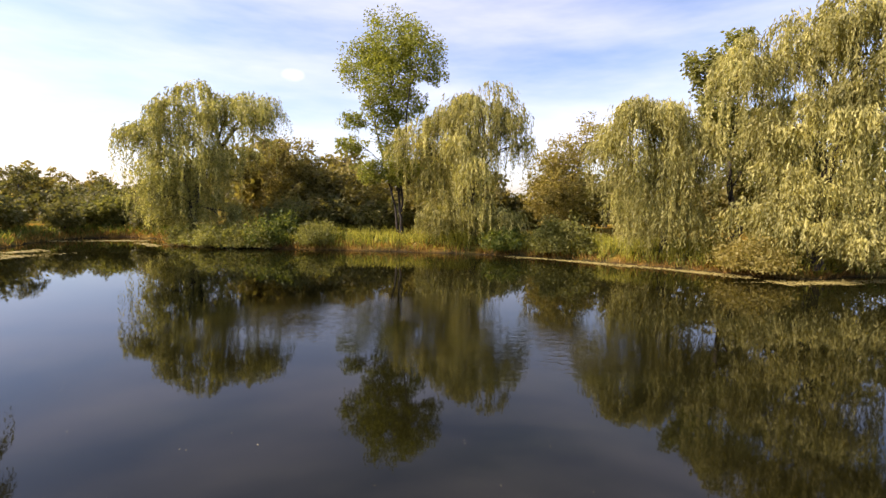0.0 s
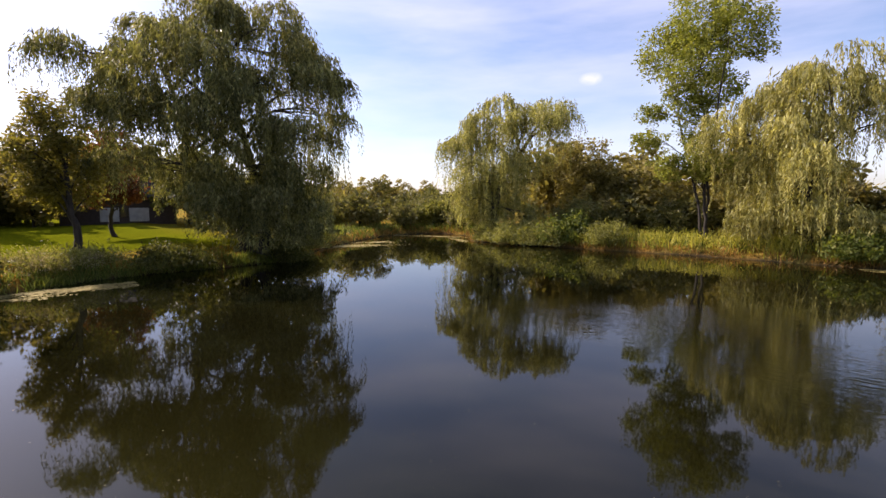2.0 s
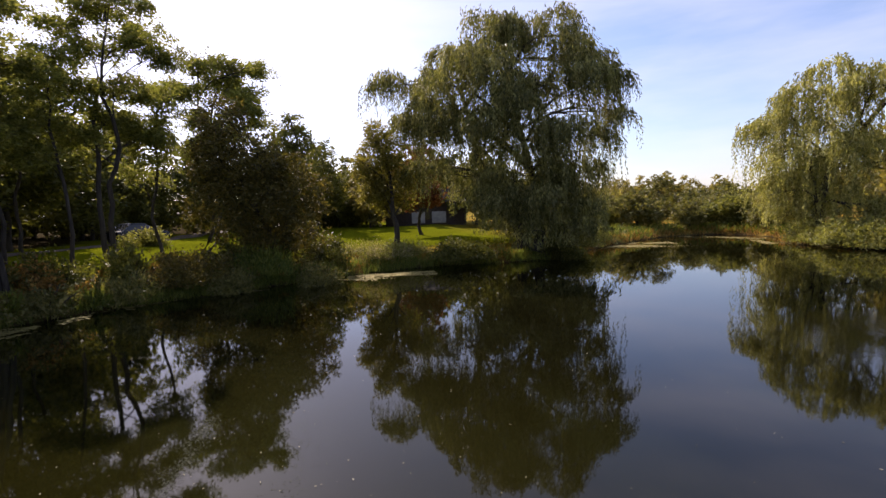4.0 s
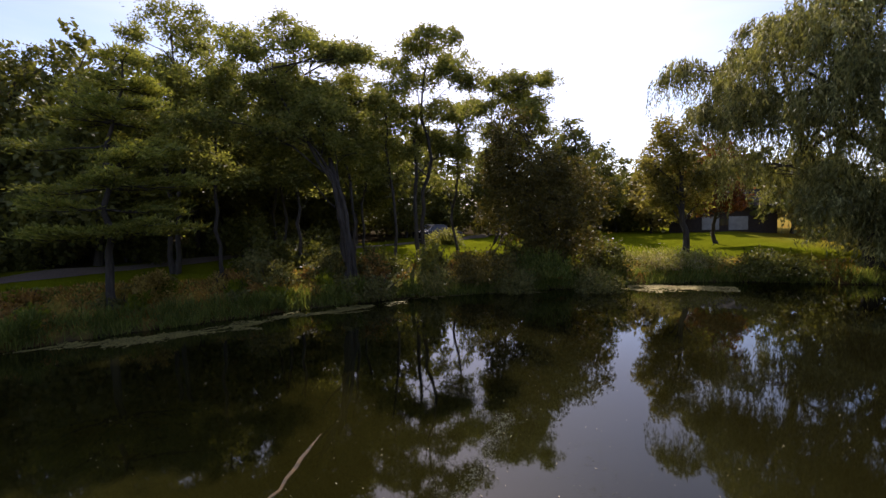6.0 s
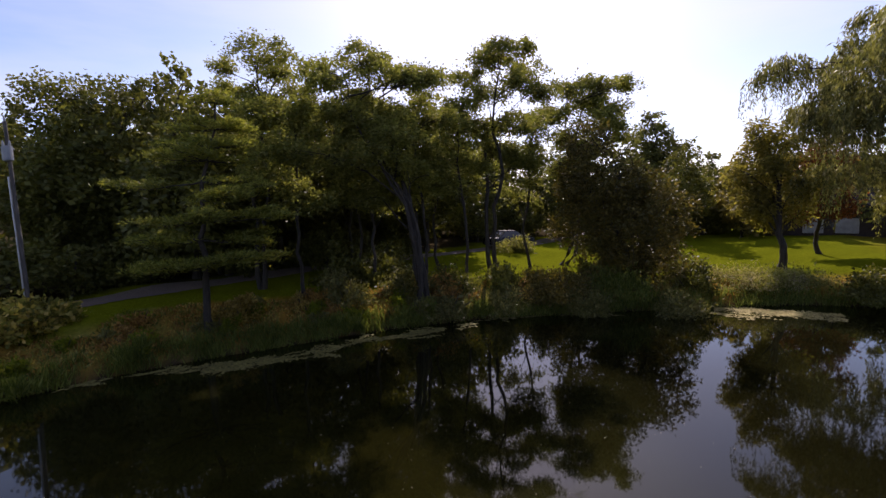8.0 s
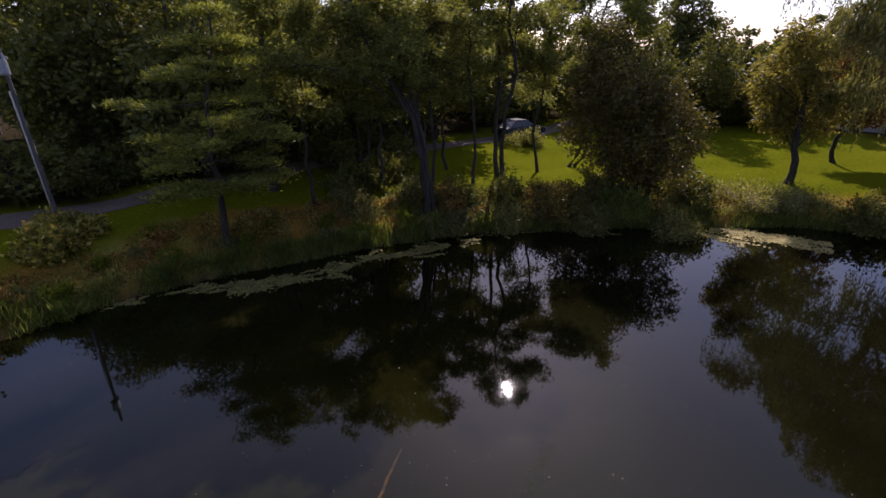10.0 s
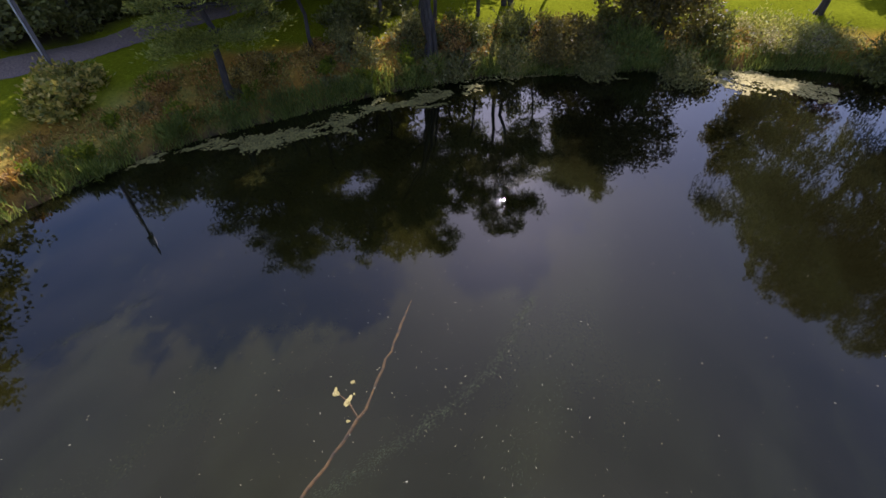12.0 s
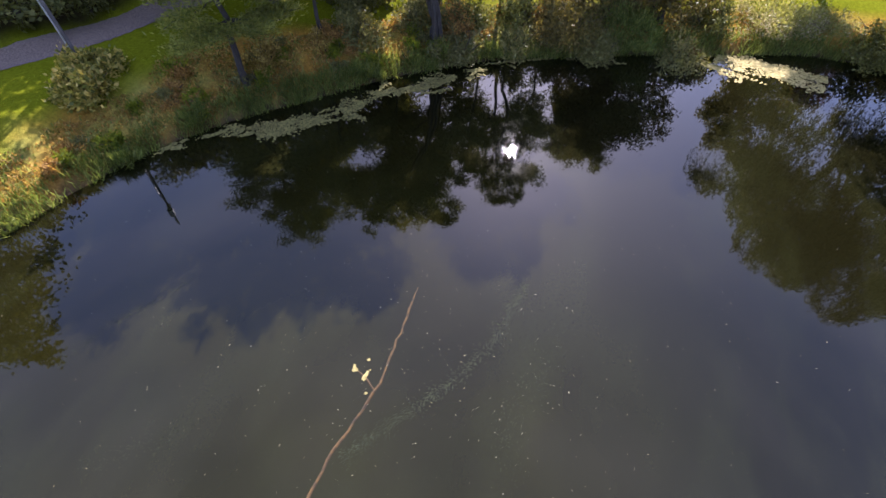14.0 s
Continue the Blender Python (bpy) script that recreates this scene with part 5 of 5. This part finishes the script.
# ---- the pole by the drive ----
def utility_pole(x, y, h):
    z = ground_z(x, y) - 0.1
    root = thing("utility_pole", x, y, z, -130)
    root.matrix_world = Matrix.Translation((x, y, z)) @ Matrix.Rotation(radians(5.5), 4, Vector((0.93, -0.36, 0))) @ Matrix.Rotation(radians(-130), 4, "Z")
    u = np.linspace(0, 1, 9)
    part_of("post", tubes("post", [(np.stack([0.0 * u, 0.0 * u, u * h], 1), 0.085 - 0.02 * u)], POLE_WOOD, 14), root)
    part_of("conduit", tubes("conduit", [(np.stack([0 * u + 0.10, 0 * u + 0.12, 0.1 + u * (h * 0.72)], 1), 0 * u + 0.035)], GALV, 8), root, "grey steel conduit up the pole")
    bm = bmesh.new()
    bmesh.ops.create_cone(bm, cap_ends=True, segments=18, radius1=0.18, radius2=0.18, depth=0.58)
    bmesh.ops.bevel(bm, geom=bm.edges[:], offset=0.03, segments=2, affect="EDGES")
    bmesh.ops.translate(bm, verts=bm.verts[:], vec=(-0.34, 0.0, h - 1.35))
    can = part("transformer", bm, GREY_PAINT, root, "pale grey cylindrical transformer can")
    for dy in (-0.1, 0.1):
        part_of("bushing", tubes("bushing", [(np.array([(-0.34, dy, h - 1.08), (-0.34, dy, h - 0.98), (-0.34, dy, h - 0.84)]), [0.04, 0.05, 0.025])], GREY_PAINT, 8), can)
    part("bracket", box_bm(-0.3, -0.04, h - 1.5, 0.0, 0.04, h - 1.42, 0.01), GALV, root)
    part_of("arm", tubes("arm", [(np.array([(0, 0, h - 0.95), (0.3, 0.02, h - 0.88), (0.62, 0.05, h - 0.9)]), [0.03, 0.028, 0.025])], GALV, 8), root)
    part("lamp_head", box_bm(0.52, -0.09, h - 0.99, 0.86, 0.17, h - 0.88, 0.03), GREY_PAINT, root, "grey street-lamp head on the pole")
    part_of("pin", tubes("pin", [(np.array([(0, 0, h - 0.05), (0, 0, h + 0.12), (0, 0, h + 0.22)]), [0.03, 0.045, 0.02])], GREY_PAINT, 8), root)
    tagged(root, "weathered grey wooden utility pole with conduit and transformer", "utility pole")


utility_pole(-14.3, -21.6, 8.2)


# ---- the outbuilding across the lawn ----
def outbuilding(x, y, turn):
    z = ground_z(x, y)
    root = thing("outbuilding", x, y, z, turn)
    part("wall", box_bm(-4.6, 0.0, -0.4, 4.6, 5.0, 2.5, 0.02), SIDING, root, "dark brown board walls")
    bm = bmesh.new()
    vs = [bm.verts.new(c) for c in ((-5.0, -0.5, 2.4), (5.0, -0.5, 2.4), (5.0, 2.5, 4.0), (-5.0, 2.5, 4.0), (5.0, 5.5, 2.4), (-5.0, 5.5, 2.4),
                                    (-5.0, -0.5, 2.52), (5.0, -0.5, 2.52), (5.0, 2.5, 4.14), (-5.0, 2.5, 4.14), (5.0, 5.5, 2.52), (-5.0, 5.5, 2.52))]
    for f in ((0, 3, 2, 1), (3, 5, 4, 2), (6, 7, 8, 9), (9, 8, 10, 11), (0, 1, 7, 6), (5, 11, 10, 4), (0, 6, 9, 3), (3, 9, 11, 5), (1, 2, 8, 7), (2, 4, 10, 8)):
        bm.faces.new([vs[k] for k in f])
    part("roof", bm, ROOF, root, "dark shingled roof")
    for x0, x1 in ((-1.6, -0.1), (0.7, 2.3)):
        door = part("door", box_bm(x0, -0.06, 0.2, x1, 0.02, 1.5, 0.015), GREY_WHITE, root, "white painted panel door")
        for k in range(3):
            w = (x1 - x0) / 3
            part("panel", box_bm(x0 + w * k + 0.06, -0.085, 0.3, x0 + w * (k + 1) - 0.06, -0.055, 1.4, 0.01), GREY_WHITE, door)
    part("window", box_bm(-0.05, -0.05, 0.6, 0.62, 0.02, 1.35, 0.01), GLASS, root, "dark window between the doors")
    part("trim", box_bm(-4.7, -0.07, 2.25, 4.7, -0.02, 2.4, 0.01), SIDING, root)
    tagged(root, "low dark outbuilding with white panel doors behind the lawn", "building")


outbuilding(-50.5, 20.8, 65)


# ---- the car on the drive ----
def profile_bm(points, half, tuck, bevel):
    """A side profile drawn out to both sides, its upper part drawn in."""
    bm = bmesh.new()
    top = max(z for _, z in points)
    low = min(z for _, z in points)
    sides = []
    for sy in (-1, 1):
        ring = [bm.verts.new((x, sy * (half - tuck * ((z - low) / (top - low)) ** 2), z)) for x, z in points]
        sides.append(ring)
        bm.faces.new(ring if sy < 0 else ring[::-1])
    for k in range(len(points)):
        m = (k + 1) % len(points)
        bm.faces.new((sides[0][m], sides[0][k], sides[1][k], sides[1][m]))
    bmesh.ops.recalc_face_normals(bm, faces=bm.faces[:])
    bmesh.ops.bevel(bm, geom=bm.edges[:], offset=bevel, segments=2, affect="EDGES")
    return bm


def parked_car(x, y, turn):
    root = thing("parked_car", x, y, ground_z(x, y) + 0.03, turn)
    body = [(-2.2, 0.3), (2.15, 0.28), (2.25, 0.5), (2.15, 0.72), (1.1, 0.9), (-1.7, 0.94), (-2.2, 0.86), (-2.28, 0.55)]
    part("body", profile_bm(body, 0.88, 0.08, 0.05), CAR_PAINT, root, "dark glossy car body")
    part("cabin", profile_bm([(-1.75, 0.9), (1.05, 0.87), (0.35, 1.34), (-1.0, 1.38)], 0.78, 0.16, 0.04), GLASS, root, "dark glass cabin")
    part("roof", profile_bm([(-1.02, 1.37), (0.36, 1.33), (0.22, 1.42), (-0.9, 1.45)], 0.63, 0.05, 0.02), CAR_PAINT, root)
    for sx in (-1.35, 1.35):
        for sy in (-0.8, 0.8):
            u = np.linspace(-0.1, 0.1, 5)
            w = part_of("wheel", tubes("wheel", [(np.stack([0 * u + sx, u + sy, 0 * u + 0.32], 1), [0.27, 0.32, 0.33, 0.32, 0.27])], RUBBER, 18), root)
            part_of("rim", tubes("rim", [(np.stack([0 * u + sx, u * 1.05 + sy, 0 * u + 0.32], 1), [0.02, 0.2, 0.21, 0.2, 0.02])], GALV, 14), w)
    for sy in (-0.6, 0.6):
        part("headlight", box_bm(2.12, sy - 0.2, 0.56, 2.23, sy + 0.2, 0.68, 0.03), WHITE, root)
        part("mirror", box_bm(0.72, sy * 1.5 - 0.08, 0.9, 0.86, sy * 1.5 + 0.08, 1.02, 0.02), CAR_PAINT, root)
    part("bumper", box_bm(2.12, -0.78, 0.3, 2.3, 0.78, 0.46, 0.04), RUBBER, root)
    tagged(root, "dark car parked on the gravel drive beyond the lawn", "car")


parked_car(-41.6, -6.0, 140)
